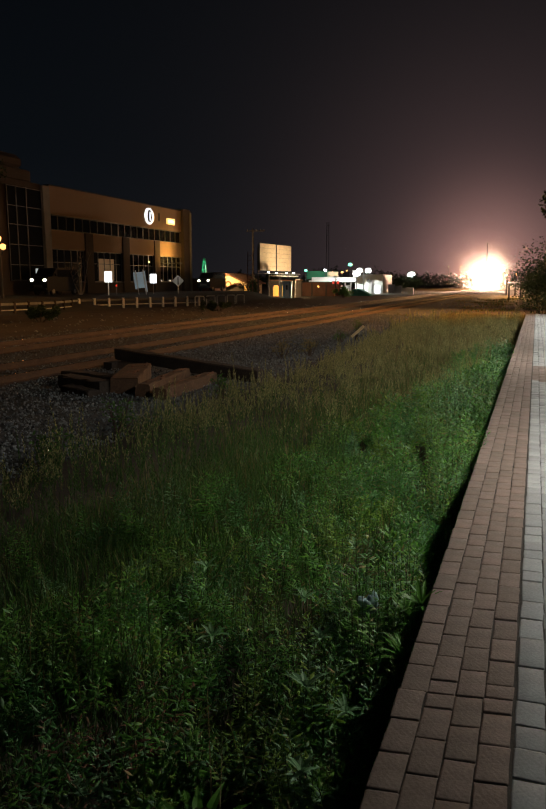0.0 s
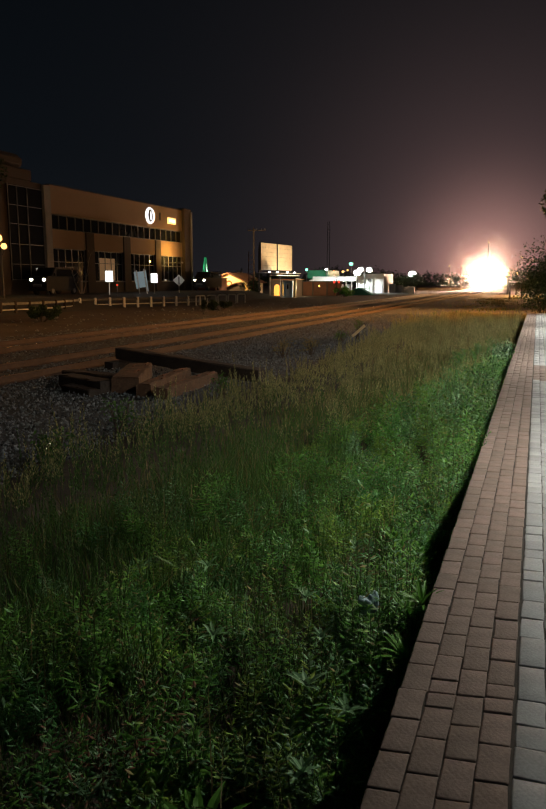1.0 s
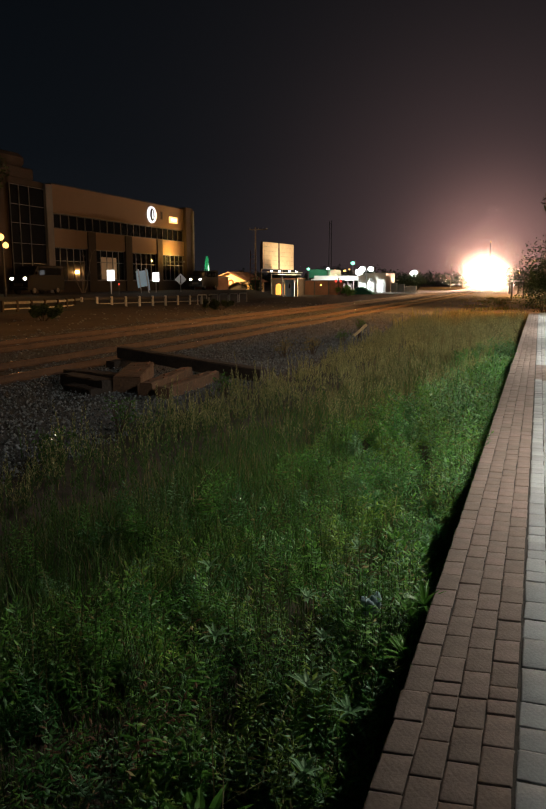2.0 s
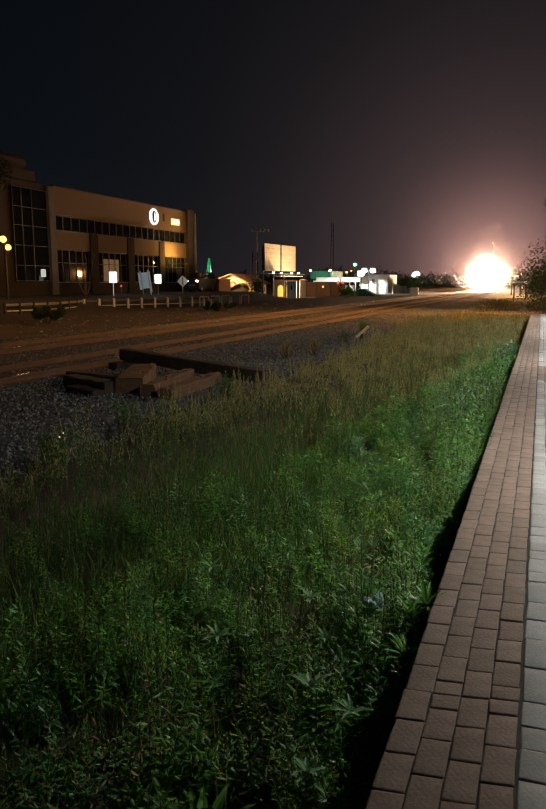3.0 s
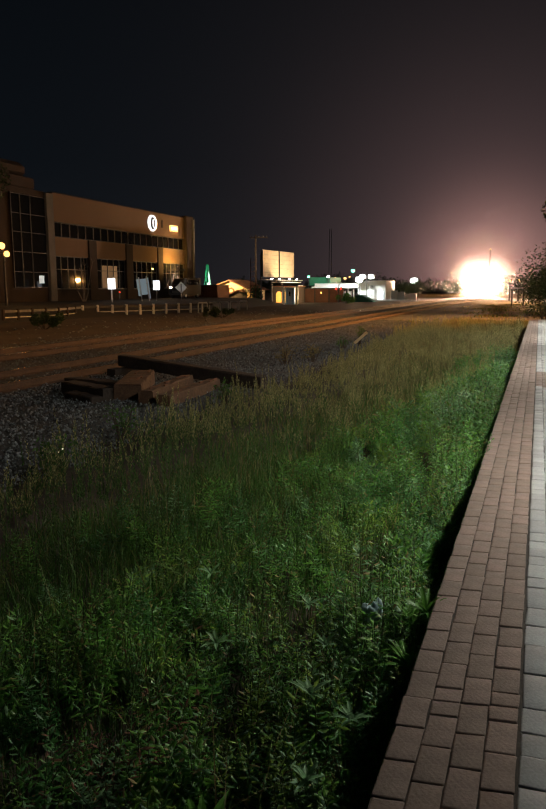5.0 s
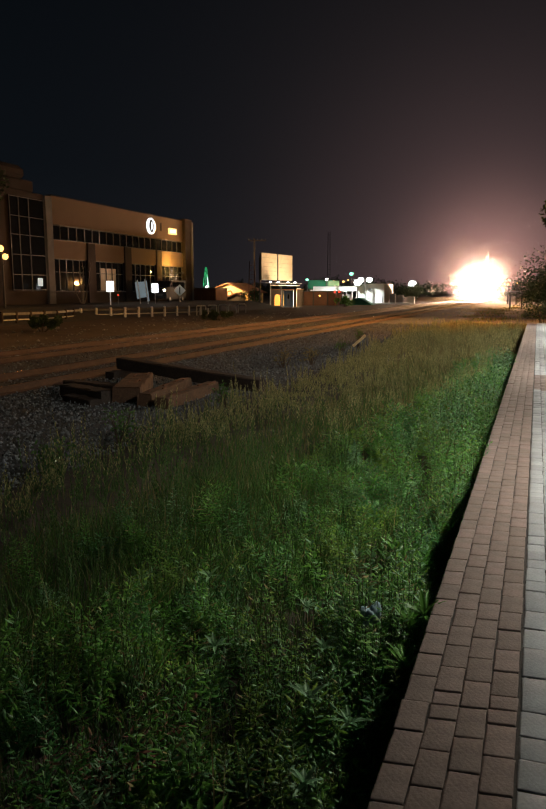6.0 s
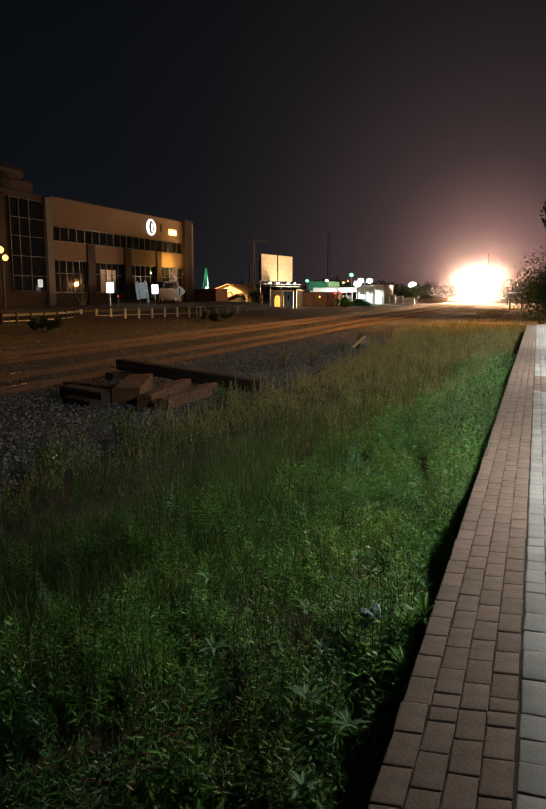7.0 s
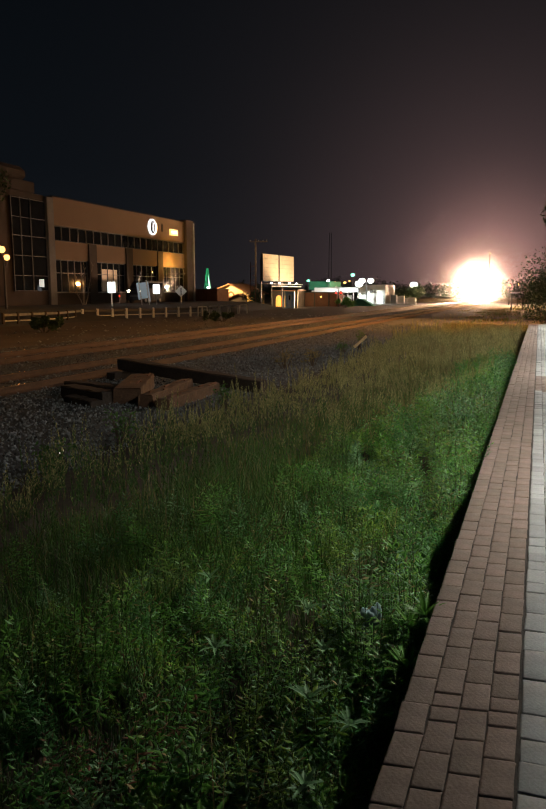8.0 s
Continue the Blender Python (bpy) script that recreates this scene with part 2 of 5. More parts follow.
# ---- mesh building ----
class Mesh:
    """Collects vertices and faces for one mesh."""

    def __init__(self):
        self.v, self.f, self.m = [], [], []

    def add(self, verts, faces, mi=0):
        k = len(self.v)
        self.v += [tuple(p) for p in verts]
        self.f += [tuple(k + i for i in q) for q in faces]
        self.m += [mi] * len(faces)
        return self

    def box(self, x0, x1, y0, y1, z0, z1, c=0.0, at=None, mi=0):
        """A box with edges chamfered by c; at: a pose for it."""
        c = min(c, (x1 - x0) * 0.45, (y1 - y0) * 0.45, (z1 - z0) * 0.45)
        if c <= 0:
            v = [(x, y, z) for z in (z0, z1) for x, y in ((x0, y0), (x1, y0), (x1, y1), (x0, y1))]
            f = [(3, 2, 1, 0), (4, 5, 6, 7), (0, 1, 5, 4), (1, 2, 6, 5), (2, 3, 7, 6), (3, 0, 4, 7)]
        else:
            v = []
            for z, i in ((z0, c), (z0 + c, 0), (z1 - c, 0), (z1, c)):
                a, b, d, e = x0 + i, x1 - i, y0 + i, y1 - i
                k = c if i == 0 else c * 0.4
                v += [(a + k, d, z), (b - k, d, z), (b, d + k, z), (b, e - k, z), (b - k, e, z), (a + k, e, z), (a, e - k, z), (a, d + k, z)]
            f = [tuple(reversed(range(8))), tuple(range(24, 32))]
            for r in range(3):
                f += [(8 * r + i, 8 * r + (i + 1) % 8, 8 * r + 8 + (i + 1) % 8, 8 * r + 8 + i) for i in range(8)]
        if at:
            v = [at @ Vector(p) for p in v]
        return self.add(v, f, mi)

    def tube(self, points, radii, seg=8, caps=True, mi=0):
        """A round bar through the points."""
        pts = [Vector(p) for p in points]
        if not hasattr(radii, "__len__"):
            radii = [radii] * len(pts)
        v, f = [], []
        for i, (p, r) in enumerate(zip(pts, radii)):
            d = (pts[min(i + 1, len(pts) - 1)] - pts[max(i - 1, 0)]).normalized()
            s = d.orthogonal().normalized() if i == 0 else (side - d * side.dot(d)).normalized()
            side, u = s, d.cross(s)
            v += [p + r * (math.cos(a) * s + math.sin(a) * u) for a in (2 * math.pi * j / seg for j in range(seg))]
        for i in range(len(pts) - 1):
            f += [(i * seg + j, i * seg + (j + 1) % seg, (i + 1) * seg + (j + 1) % seg, (i + 1) * seg + j) for j in range(seg)]
        if caps:
            f += [tuple(reversed(range(seg))), tuple((len(pts) - 1) * seg + j for j in range(seg))]
        return self.add(v, f, mi)

    def prism(self, outline, axis, a, b, mi=0):
        """The outline (pairs of the two other axes, in order) drawn out along the axis from a to b."""
        def put(p, q):
            return {0: (q, p[0], p[1]), 1: (p[0], q, p[1]), 2: (p[0], p[1], q)}[axis]
        n = len(outline)
        v = [put(p, a) for p in outline] + [put(p, b) for p in outline]
        f = [tuple(range(n)), tuple(reversed(range(n, 2 * n)))] + [(i, i + n, (i + 1) % n + n, (i + 1) % n) for i in range(n)]
        return self.add(v, f, mi)

    def ball(self, c, r, seg=10, rings=6, mi=0):
        rr = r if hasattr(r, "__len__") else (r, r, r)
        v = [(c[0], c[1], c[2] - rr[2])]
        for i in range(1, rings):
            a = math.pi * i / rings - math.pi / 2
            v += [(c[0] + rr[0] * math.cos(a) * math.cos(b), c[1] + rr[1] * math.cos(a) * math.sin(b), c[2] + rr[2] * math.sin(a)) for b in (2 * math.pi * j / seg for j in range(seg))]
        v.append((c[0], c[1], c[2] + rr[2]))
        f = [(0, 1 + (j + 1) % seg, 1 + j) for j in range(seg)]
        for i in range(rings - 2):
            k = 1 + i * seg
            f += [(k + j, k + (j + 1) % seg, k + seg + (j + 1) % seg, k + seg + j) for j in range(seg)]
        k = 1 + (rings - 2) * seg
        f += [(k + j, k + (j + 1) % seg, len(v) - 1) for j in range(seg)]
        return self.add(v, f, mi)

    def data(self, name, materials, smooth=False):
        me = bpy.data.meshes.new(name)
        me.from_pydata(self.v, [], self.f)
        for m in materials if isinstance(materials, (list, tuple)) else [materials]:
            me.materials.append(m)
        me.polygons.foreach_set("material_index", self.m)
        if smooth:
            me.polygons.foreach_set("use_smooth", [True] * len(self.f))
        bm = bmesh.new()
        bm.from_mesh(me)
        bmesh.ops.recalc_face_normals(bm, faces=bm.faces)
        bm.to_mesh(me)
        bm.free()
        return me


def part(name, mesh, material, parent=None, label="", at=None, smooth=False):
    """One mesh object, under its thing or at top level."""
    ob = new(name, mesh.data(name, material, smooth))
    ob.parent = parent
    if at:
        ob.matrix_basis = at
    return tagged(ob, label)


def thing(name, label, category, at=None, group="", kind=""):
    ob = new(name)
    ob.empty_display_size = 0.2
    if at:
        ob.matrix_basis = at
    return tagged(ob, label, category, group, kind)


def bulk(name, verts, faces, materials, index=None, smooth=False):
    """A mesh from arrays; all faces have the same number of corners."""
    me = bpy.data.meshes.new(name)
    n, k = faces.shape
    me.vertices.add(len(verts))
    me.vertices.foreach_set("co", np.ascontiguousarray(verts, dtype=np.float32).ravel())
    me.loops.add(n * k)
    me.loops.foreach_set("vertex_index", np.ascontiguousarray(faces, dtype=np.int32).ravel())
    me.polygons.add(n)
    me.polygons.foreach_set("loop_start", np.arange(0, n * k, k, dtype=np.int32))
    for m in materials:
        me.materials.append(m)
    if index is not None:
        me.polygons.foreach_set("material_index", np.ascontiguousarray(index, dtype=np.int32))
    if smooth:
        me.polygons.foreach_set("use_smooth", np.ones(n, dtype=bool))
    me.update(calc_edges=True)
    me.validate()
    return new(name, me)


# ---- large structure ----
GROUND, RAIL_TOP = -0.62, -0.37


def ground_height(x, y):
    """Flat, with soft humps near the platform."""
    n = noise.noise((x * 0.35, y * 0.35, 0)) * 0.05 + noise.noise((x * 1.7, y * 1.7, 3)) * 0.02
    return GROUND + (n if -60 < x < 30 and -10 < y < 120 else 0)


def build_ground():
    xs = [-2500, -900, -300, -120] + [-60 + 2 * i for i in range(24)] + [-12 + 0.4 * i for i in range(36)] + [3, 6, 12, 30, 120, 500, 2500]
    ys = [-2500, -600, -100, -20] + [-4 + 0.6 * i for i in range(70)] + [40 + 4 * i for i in range(25)] + [160, 220, 320, 600, 1200, 2500]
    m = Mesh()
    v = [(x, y, ground_height(x, y)) for y in ys for x in xs]
    w = len(xs)
    m.add(v, [(j * w + i, j * w + i + 1, (j + 1) * w + i + 1, (j + 1) * w + i) for j in range(len(ys) - 1) for i in range(w - 1)])
    tagged(part("ground", m, M["soil"], smooth=True), "bare brown earth between railway and platform", "ground", kind="structure")


def build_ballast():
    m = Mesh()
    prof = [(-5.0, -0.66), (-5.9, -0.60), (-8.6, -0.57), (-9.2, -0.545), (-12.2, -0.545), (-13.1, -0.57), (-13.7, -0.545), (-16.7, -0.545), (-17.6, -0.60), (-19.5, -0.68)]
    ys = [-30 + 0.5 * i for i in range(160)] + [50 + 4 * i for i in range(70)]
    v = [(x + noise.noise((y * 0.4, x, 0)) * (0.25 if i == 0 else 0), y, z + noise.noise((x * 1.3, y * 1.3, 0)) * 0.025) for y in ys for i, (x, z) in enumerate(prof)]
    w = len(prof)
    m.add(v, [(j * w + i, j * w + i + 1, (j + 1) * w + i + 1, (j + 1) * w + i) for j in range(len(ys) - 1) for i in range(w - 1)])
    tagged(part("ballast_bed", m, M["ballast"], smooth=True), "grey crushed-stone ballast bed under two tracks", "ballast", kind="structure")


def build_stones():
    rng = np.random.default_rng(4)
    n = 60000
    y = 4.0 + 42 * rng.random(n) ** 1.7
    x = np.where(rng.random(n) < 0.62, -9.75 + 4.6 * rng.random(n), -18.5 + 8.7 * rng.random(n))
    size = 0.008 + 0.019 * rng.random(n) ** 1.6
    octa = np.array([(1, 0, 0), (-1, 0, 0), (0, 1, 0), (0, -1, 0), (0, 0, 1), (0, 0, -1)], float)
    tri = np.array([(0, 2, 4), (2, 1, 4), (1, 3, 4), (3, 0, 4), (2, 0, 5), (1, 2, 5), (3, 1, 5), (0, 3, 5)])
    v = octa[None] * (0.7 + 0.6 * rng.random((n, 6, 1))) * size[:, None, None] * (1 + 0.5 * (rng.random((n, 1, 3)) - 0.5))
    a = rng.random(n) * 6.28
    b = (rng.random(n) - 0.5) * 1.6
    ca, sa, cb, sb = np.cos(a)[:, None], np.sin(a)[:, None], np.cos(b)[:, None], np.sin(b)[:, None]
    vx, vy, vz = v[..., 0], v[..., 1], v[..., 2]
    vx, vz = vx * cb - vz * sb, vx * sb + vz * cb
    vx, vy = vx * ca - vy * sa, vx * sa + vy * ca
    zb = np.interp(-x, [5.0, 5.9, 8.6, 9.2, 19], [-0.64, -0.59, -0.56, -0.54, -0.55])
    verts = np.stack([vx + x[:, None], vy + y[:, None], vz + (zb + 0.006 + 0.02 * rng.random(n))[:, None]], -1).reshape(-1, 3)
    faces = (tri[None] + 6 * np.arange(n)[:, None, None]).reshape(-1, 3)
    tagged(bulk("ballast_stones", verts, faces, [M["stone"]]), "loose grey crushed stones beside the rails", "gravel", kind="stuff")


def build_track(cx, y0, y1, label):
    track = thing("railway_track", label, "railway track", pose(cx, 0, 0), "railway tracks")
    prof = [(-0.07, -0.17), (0.07, -0.17), (0.07, -0.158), (0.012, -0.135), (0.010, -0.045), (0.036, -0.035), (0.036, -0.006), (0.030, 0.0), (-0.030, 0.0), (-0.036, -0.006), (-0.036, -0.035), (-0.010, -0.045), (-0.012, -0.135), (-0.07, -0.158)]
    for s in (-1, 1):
        rail = part("rail", Mesh().prism([(s * 0.7525 + a, RAIL_TOP + b) for a, b in prof], 1, y0, y1), M["rail_rust"], track, "rusty steel rail")
        part("running_surface", Mesh().box(s * 0.7525 - 0.022, s * 0.7525 + 0.022, y0, y1, RAIL_TOP + 0.0005, RAIL_TOP + 0.003, 0.001), M["rail"], rail, "polished rail head")
    tie = Mesh().box(-1.3, 1.3, -0.115, 0.115, -0.2, 0, 0.015)
    me = tie.data("tie", M["tie"])
    rng = random.Random(int(-cx * 10))
    for i in range(170):
        ob = new("tie", me)
        ob.parent = track
        ob.matrix_basis = pose(rng.uniform(-0.04, 0.04), 4 + 0.62 * i, RAIL_TOP - 0.172 + rng.uniform(-0.006, 0.004), 0, 0, rng.uniform(-1.2, 1.2))
    return track


build_ground()
build_ballast()
build_stones()
build_track(-10.70, -30, 330, "rusty railway track on ballast where the train runs")
build_track(-15.00, -30, 330, "second railway track on ballast beyond the first")


def build_road():
    m = Mesh()
    prof = [(-31.0, -0.70), (-34.2, 0.22), (-34.6, 0.30), (-42.6, 0.34), (-120, 0.34), (-120, -0.7)]
    m.prism(prof, 1, -60, 88)
    a = len(m.v) // 2
    m.prism([(x, z if z > -0.6 else -0.7) for x, z in prof], 1, 88, 97)
    m.v[-a:] = [(x, y, -0.72) for x, y, z in m.v[-a:]]
    tagged(part("road", m, M["asphalt"]), "raised asphalt road along the showroom", "road", kind="structure")


build_road()

def build_platform():
    p = thing("platform", "raised platform edged with red brick pavers", "platform", kind="structure")
    part("retaining_wall", Mesh().box(-0.392, 4.2, -5, 36.75, -0.8, -0.0065, 0.003), M["bedding"], p)
    return p


platform = build_platform()

# ---- the showroom across the road ----
FX = -43.0


def window_grid(parent, y0, y1, z0, z1, ys, zs, x=FX - 0.25, bar="frame", t=0.025):
    """One window: its glass, frame and bars."""
    w = part("window", Mesh().box(x - 0.05, x, y0, y1, z0, z1), M["glass"], parent, "dark tinted window")
    bars = Mesh()
    for y in ys:
        bars.box(x - 0.02, x + 0.08, y - t, y + t, z0, z1, 0.006)
    for z in zs:
        bars.box(x - 0.02, x + 0.075, y0, y1, z - t, z + t, 0.006)
    part("frame", bars, M[bar], w, "thin metal window bars")
    return w


def build_showroom():
    b = thing("showroom_building", "two-storey tan stucco car showroom at night", "building", pose(0, 0, 0))
    part("core", Mesh().box(-64, FX - 0.5, 48.0, 86.8, -0.6, 10.1), M["dark_wall"], b)
    part("parapet", Mesh().box(FX - 0.5, FX, 58.1, 84.9, 7.78, 10.33, 0.03), M["stucco"], b, "tan stucco parapet band")
    part("roof_edge", Mesh().box(FX - 0.6, FX + 0.06, 58.1, 84.9, 10.33, 10.41, 0.02), M["dark_wall"], b)
    part("end_pier", Mesh().box(-64, FX + 0.35, 84.9, 86.9, -0.6, 10.62, 0.04), M["dark_wall"], b, "dark corner pier")
    part("end_pier_edge", Mesh().box(FX + 0.35, FX + 0.5, 86.55, 86.9, -0.6, 10.3, 0.02), M["grey_stone"], b)
    part("corner_column", Mesh().box(FX - 0.5, FX + 0.10, 57.12, 58.12, -0.6, 10.2, 0.03), M["grey_stone"], b, "grey stone-clad column")
    for i in range(9):
        part("cladding_slab", Mesh().box(FX + 0.10, FX + 0.125, 57.16, 58.08, -0.5 + 0.93 * i, 0.40 + 0.93 * i, 0.008), M["grey_stone"], b)
    window_grid(b, 58.15, 84.9, 6.33, 7.75, [58.2 + 1.335 * i for i in range(21)], (6.37, 7.71), bar="steel", t=0.05)
    bays = ((58.15, 63.6), (65.0, 70.7), (72.1, 77.8), (79.1, 84.9))
    for a, c in bays:
        part("spandrel", Mesh().box(FX - 0.5, FX - 0.02, a, c, 4.6, 6.33, 0.02), M["stucco"], b, "tan stucco panel")
        w = c - a
        window_grid(b, a, c, 1.5, 4.6, [a + 0.04] + [a + w * k / 5 for k in range(1, 5)] + [c - 0.04], (1.54, 3.35, 4.56), t=0.03)
        part("plinth", Mesh().box(FX - 0.5, FX - 0.05, a, c, -0.6, 1.5, 0.02), M["dark_wall"], b)
        part("sill", Mesh().box(FX - 0.3, FX + 0.06, a, c, 1.44, 1.52, 0.015), M["grey_stone"], b)
    for a, c in ((63.6, 65.0), (70.7, 72.1), (77.8, 79.1)):
        part("pier", Mesh().box(FX - 0.5, FX + 0.08, a, c, -0.6, 6.33, 0.03), M["dark_wall"], b, "dark brown pier")
    # glazed stair tower
    part("tower", Mesh().box(-60, FX - 0.1, 49.6, 57.1, -0.6, 10.28, 0.05), M["dark_wall"], b, "dark rendered stair tower")
    part("tower_top", Mesh().box(-60, FX - 0.15, 46.0, 55.9, 10.28, 11.3, 0.12).box(-60, FX - 0.7, 45.0, 55.7, 11.3, 12.6, 0.4), M["dark_wall"], b, "dark set-back roof storey")
    window_grid(b, 52.25, 57.0, 1.6, 9.75, (52.3, 53.48, 54.83, 56.95), (1.65, 2.99, 4.73, 6.45, 8.04, 9.68), FX - 0.02)
    # signs on the parapet
    ring = thing("round_sign", "glowing white oval sign on the parapet", "sign", pose(FX + 0.12, 76.65, 9.05))
    for name, rx, rz, depth, material in (("backplate", 1.0, 0.92, 0.0, "glow_white"), ("inner_disc", 0.50, 0.72, 0.05, "dark_wall"), ("centre_bar", 0.10, 0.50, 0.1, "glow_white")):
        o = [(rx * math.cos(2 * math.pi * i / 28), rz * math.sin(2 * math.pi * i / 28)) for i in range(28)]
        part(name, Mesh().prism(o, 0, depth - 0.1, depth), M[material], ring)
    o = [(0.34 + 0.98 * math.cos(2 * math.pi * i / 28), 0.80 * math.sin(2 * math.pi * i / 28)) for i in range(28)]
    part("side_plate", Mesh().prism(o, 0, -0.115, -0.105), M["glow_orange"], ring, "orange lit edge")
    box = thing("box_sign", "small lit orange-white box sign on the parapet", "sign", pose(FX + 0.15, 81.9, 8.82))
    part("light_box", Mesh().box(-0.15, 0.05, -0.95, 0.95, -0.36, 0.36, 0.04), M["glow_orange"], box)
    for i in range(5):
        part("letter_bar", Mesh().box(0.052, 0.06, -0.75 + 0.31 * i, -0.52 + 0.31 * i, -0.14, 0.14), M["glow_white"], box)
    part("vent", Mesh().box(FX, FX + 0.06, 78.9, 79.3, 8.7, 9.6, 0.02), M["dark_wall"], b)
    part("uplight_housing", Mesh().box(FX - 0.2, FX + 1.7, 80.5, 80.7, 3.70, 3.78, 0.03).box(FX + 1.5, FX + 2.1, 80.3, 80.9, 3.66, 3.84, 0.03), M["steel"], b)
    part("lit_room", Mesh().box(FX - 0.245, FX - 0.24, 56.0 - 0.35, 56.0 + 0.35, 2.0, 2.7), M["window_cool"], b, at=pose(0.24, 0, 0))
    # glowing panel laid on the opaque glass, imitating a lit wall inside
    part("wall_glow_panel", Mesh().box(FX - 0.248, FX - 0.244, 66.1, 69.2, 1.6, 3.9), M["wall_glow"], b, "glowing panel that imitates a lit wall behind the glass")


build_showroom()


# ---- signs, fence and lamps along the road ----
def post_sign(x, y, base, z0, z1, w, label, shape="plate", lean=0.0, material="white"):
    s = thing("road_sign", label, "road sign", pose(x, y, base, 0, lean, 0), "road signs")
    part("post", Mesh().box(-0.035, 0.035, -0.035, 0.035, 0, z1 - base - 0.05, 0.01), M["galv"], s)
    if shape == "diamond":
        h = (z1 - z0) / 2
        m = Mesh().prism([(-h, 0), (0, -h), (h, 0), (0, h)], 1, -0.075, -0.045)
        m2 = Mesh().box(-0.06, 0.06, -0.083, -0.0765, -h * 0.62, h * 0.62)
        part("panel", m, M[material], s, at=pose(0, 0, (z0 + z1) / 2 - base, 0, 0, 30))
        part("stripe", m2, M["steel"], s, at=pose(0, 0, (z0 + z1) / 2 - base, 0, 0, 30))
    else:
        part("panel", Mesh().box(-w / 2, w / 2, -0.075, -0.045, z0 - base, z1 - base, 0.012), M[material], s, at=pose(0, 0, 0, 0, 0, 30))
        part("clamp", Mesh().box(-0.06, 0.06, -0.045, 0.05, (z0 + z1) / 2 - base - 0.04, (z0 + z1) / 2 - base + 0.04, 0.01), M["galv"], s)
    return s


def lit_sign(x, y, base, z0, z1, w, label):
    s = thing("lit_sign", label, "lit sign", pose(x, y, base), "lit signs")
    part("post", Mesh().tube([(0, 0, 0), (0, 0, z0 - base)], 0.05), M["galv"], s)
    part("light_box", Mesh().box(-w / 2, w / 2, -0.1, 0.1, z0 - base, z1 - base, 0.03), M["glow_white"], s, "white lit box", at=pose(0, 0, 0, 0, 0, 30))
    part("divider", Mesh().box(-0.02, 0.02, -0.11, -0.102, z0 - base + 0.08, z1 - base - 0.08), M["steel"], s, at=pose(0, 0, 0, 0, 0, 30))
    return s


RX = -36.0
lit_sign(RX, 56.6, 0.3, 1.47, 2.42, 0.66, "white lit box sign on a thin post")
lit_sign(RX, 64.75, 0.3, 1.37, 2.28, 0.66, "white lit box sign on a thin post")
post_sign(RX, 70.1, 0.3, 0.98, 2.23, 1.2, "pale diamond road sign seen from behind", "diamond")


def leaning_board():
    s = thing("leaning_board", "large pale two-post board leaning sideways", "board", pose(RX, 62.6, 0.3) @ pose(0, 0, 0, 0, 0, -58) @ pose(0, 0, 0, 7, 0, 0))
    for dy in (-0.36, 0.36):
        part("post", Mesh().box(-0.06, 0.06, dy - 0.05, dy + 0.05, -0.9, 2.35, 0.015), M["galv"], s, "pale square post")
    part("panel", Mesh().box(-0.03, 0.03, -0.30, 0.30, 0.62, 2.15, 0.01), M["blue"], s, "pale grey panel")
    part("side_panel", Mesh().box(-0.03, 0.03, -0.62, -0.42, 0.55, 2.2, 0.01), M["blue"], s)
    part("side_panel", Mesh().box(-0.03, 0.03, 0.42, 0.53, 0.2, 2.2, 0.01), M["blue"], s)


leaning_board()
# red lamp on an added post, standing in for a vehicle's tail light
red = thing("red_post_lamp", "small red lamp on an added post, for a tail light", "warning lamp", pose(RX, 57.9, 0.3))
part("post", Mesh().tube([(0, 0, 0), (0, 0, 0.8)], 0.03, 6), M["steel"], red)
part("lens", Mesh().ball((0, 0, 0.87), 0.08, 10, 6), M["lamp_red"], red, "glowing red lens", smooth=True)



def fence_run(x0, y0, x1, y1, count, label, post="white", rail="steel"):
    """Low fence: posts with two rails between each pair."""
    for i in range(count):
        a, c = i / count, (i + 1) / count
        p, q = Vector((x0 + (x1 - x0) * a, y0 + (y1 - y0) * a, 0)), Vector((x0 + (x1 - x0) * c, y0 + (y1 - y0) * c, 0))
        d = q - p
        f = thing("barrier_section", label, "barrier", pose(p.x, p.y, GROUND, 0, 0, math.degrees(math.atan2(d.y, d.x))), "low roadside barrier")
        n = d.length
        part("post", Mesh().box(-0.08, 0.08, -0.08, 0.08, 0, 0.86, 0.02), M[post], f, "weathered post")
        part("top_rail", Mesh().box(0.08, n - 0.08, -0.03, 0.03, 0.62, 0.78, 0.015), M[rail], f)
        part("lower_rail", Mesh().box(0.08, n - 0.08, -0.025, 0.025, 0.28, 0.36, 0.012), M["galv"], f)


fence_run(-33.0, 47.7, -27.9, 60.6, 10, "low barrier of concrete posts and dark rails")
fence_run(-31.8, 37.4, -31.3, 42.4, 4, "low barrier with dark posts and pale rails", "dark_wall", "grey_stone")
fence_run(-31.3, 42.4, -33.0, 47.7, 3, "low barrier with dark posts and pale rails", "dark_wall", "grey_stone")


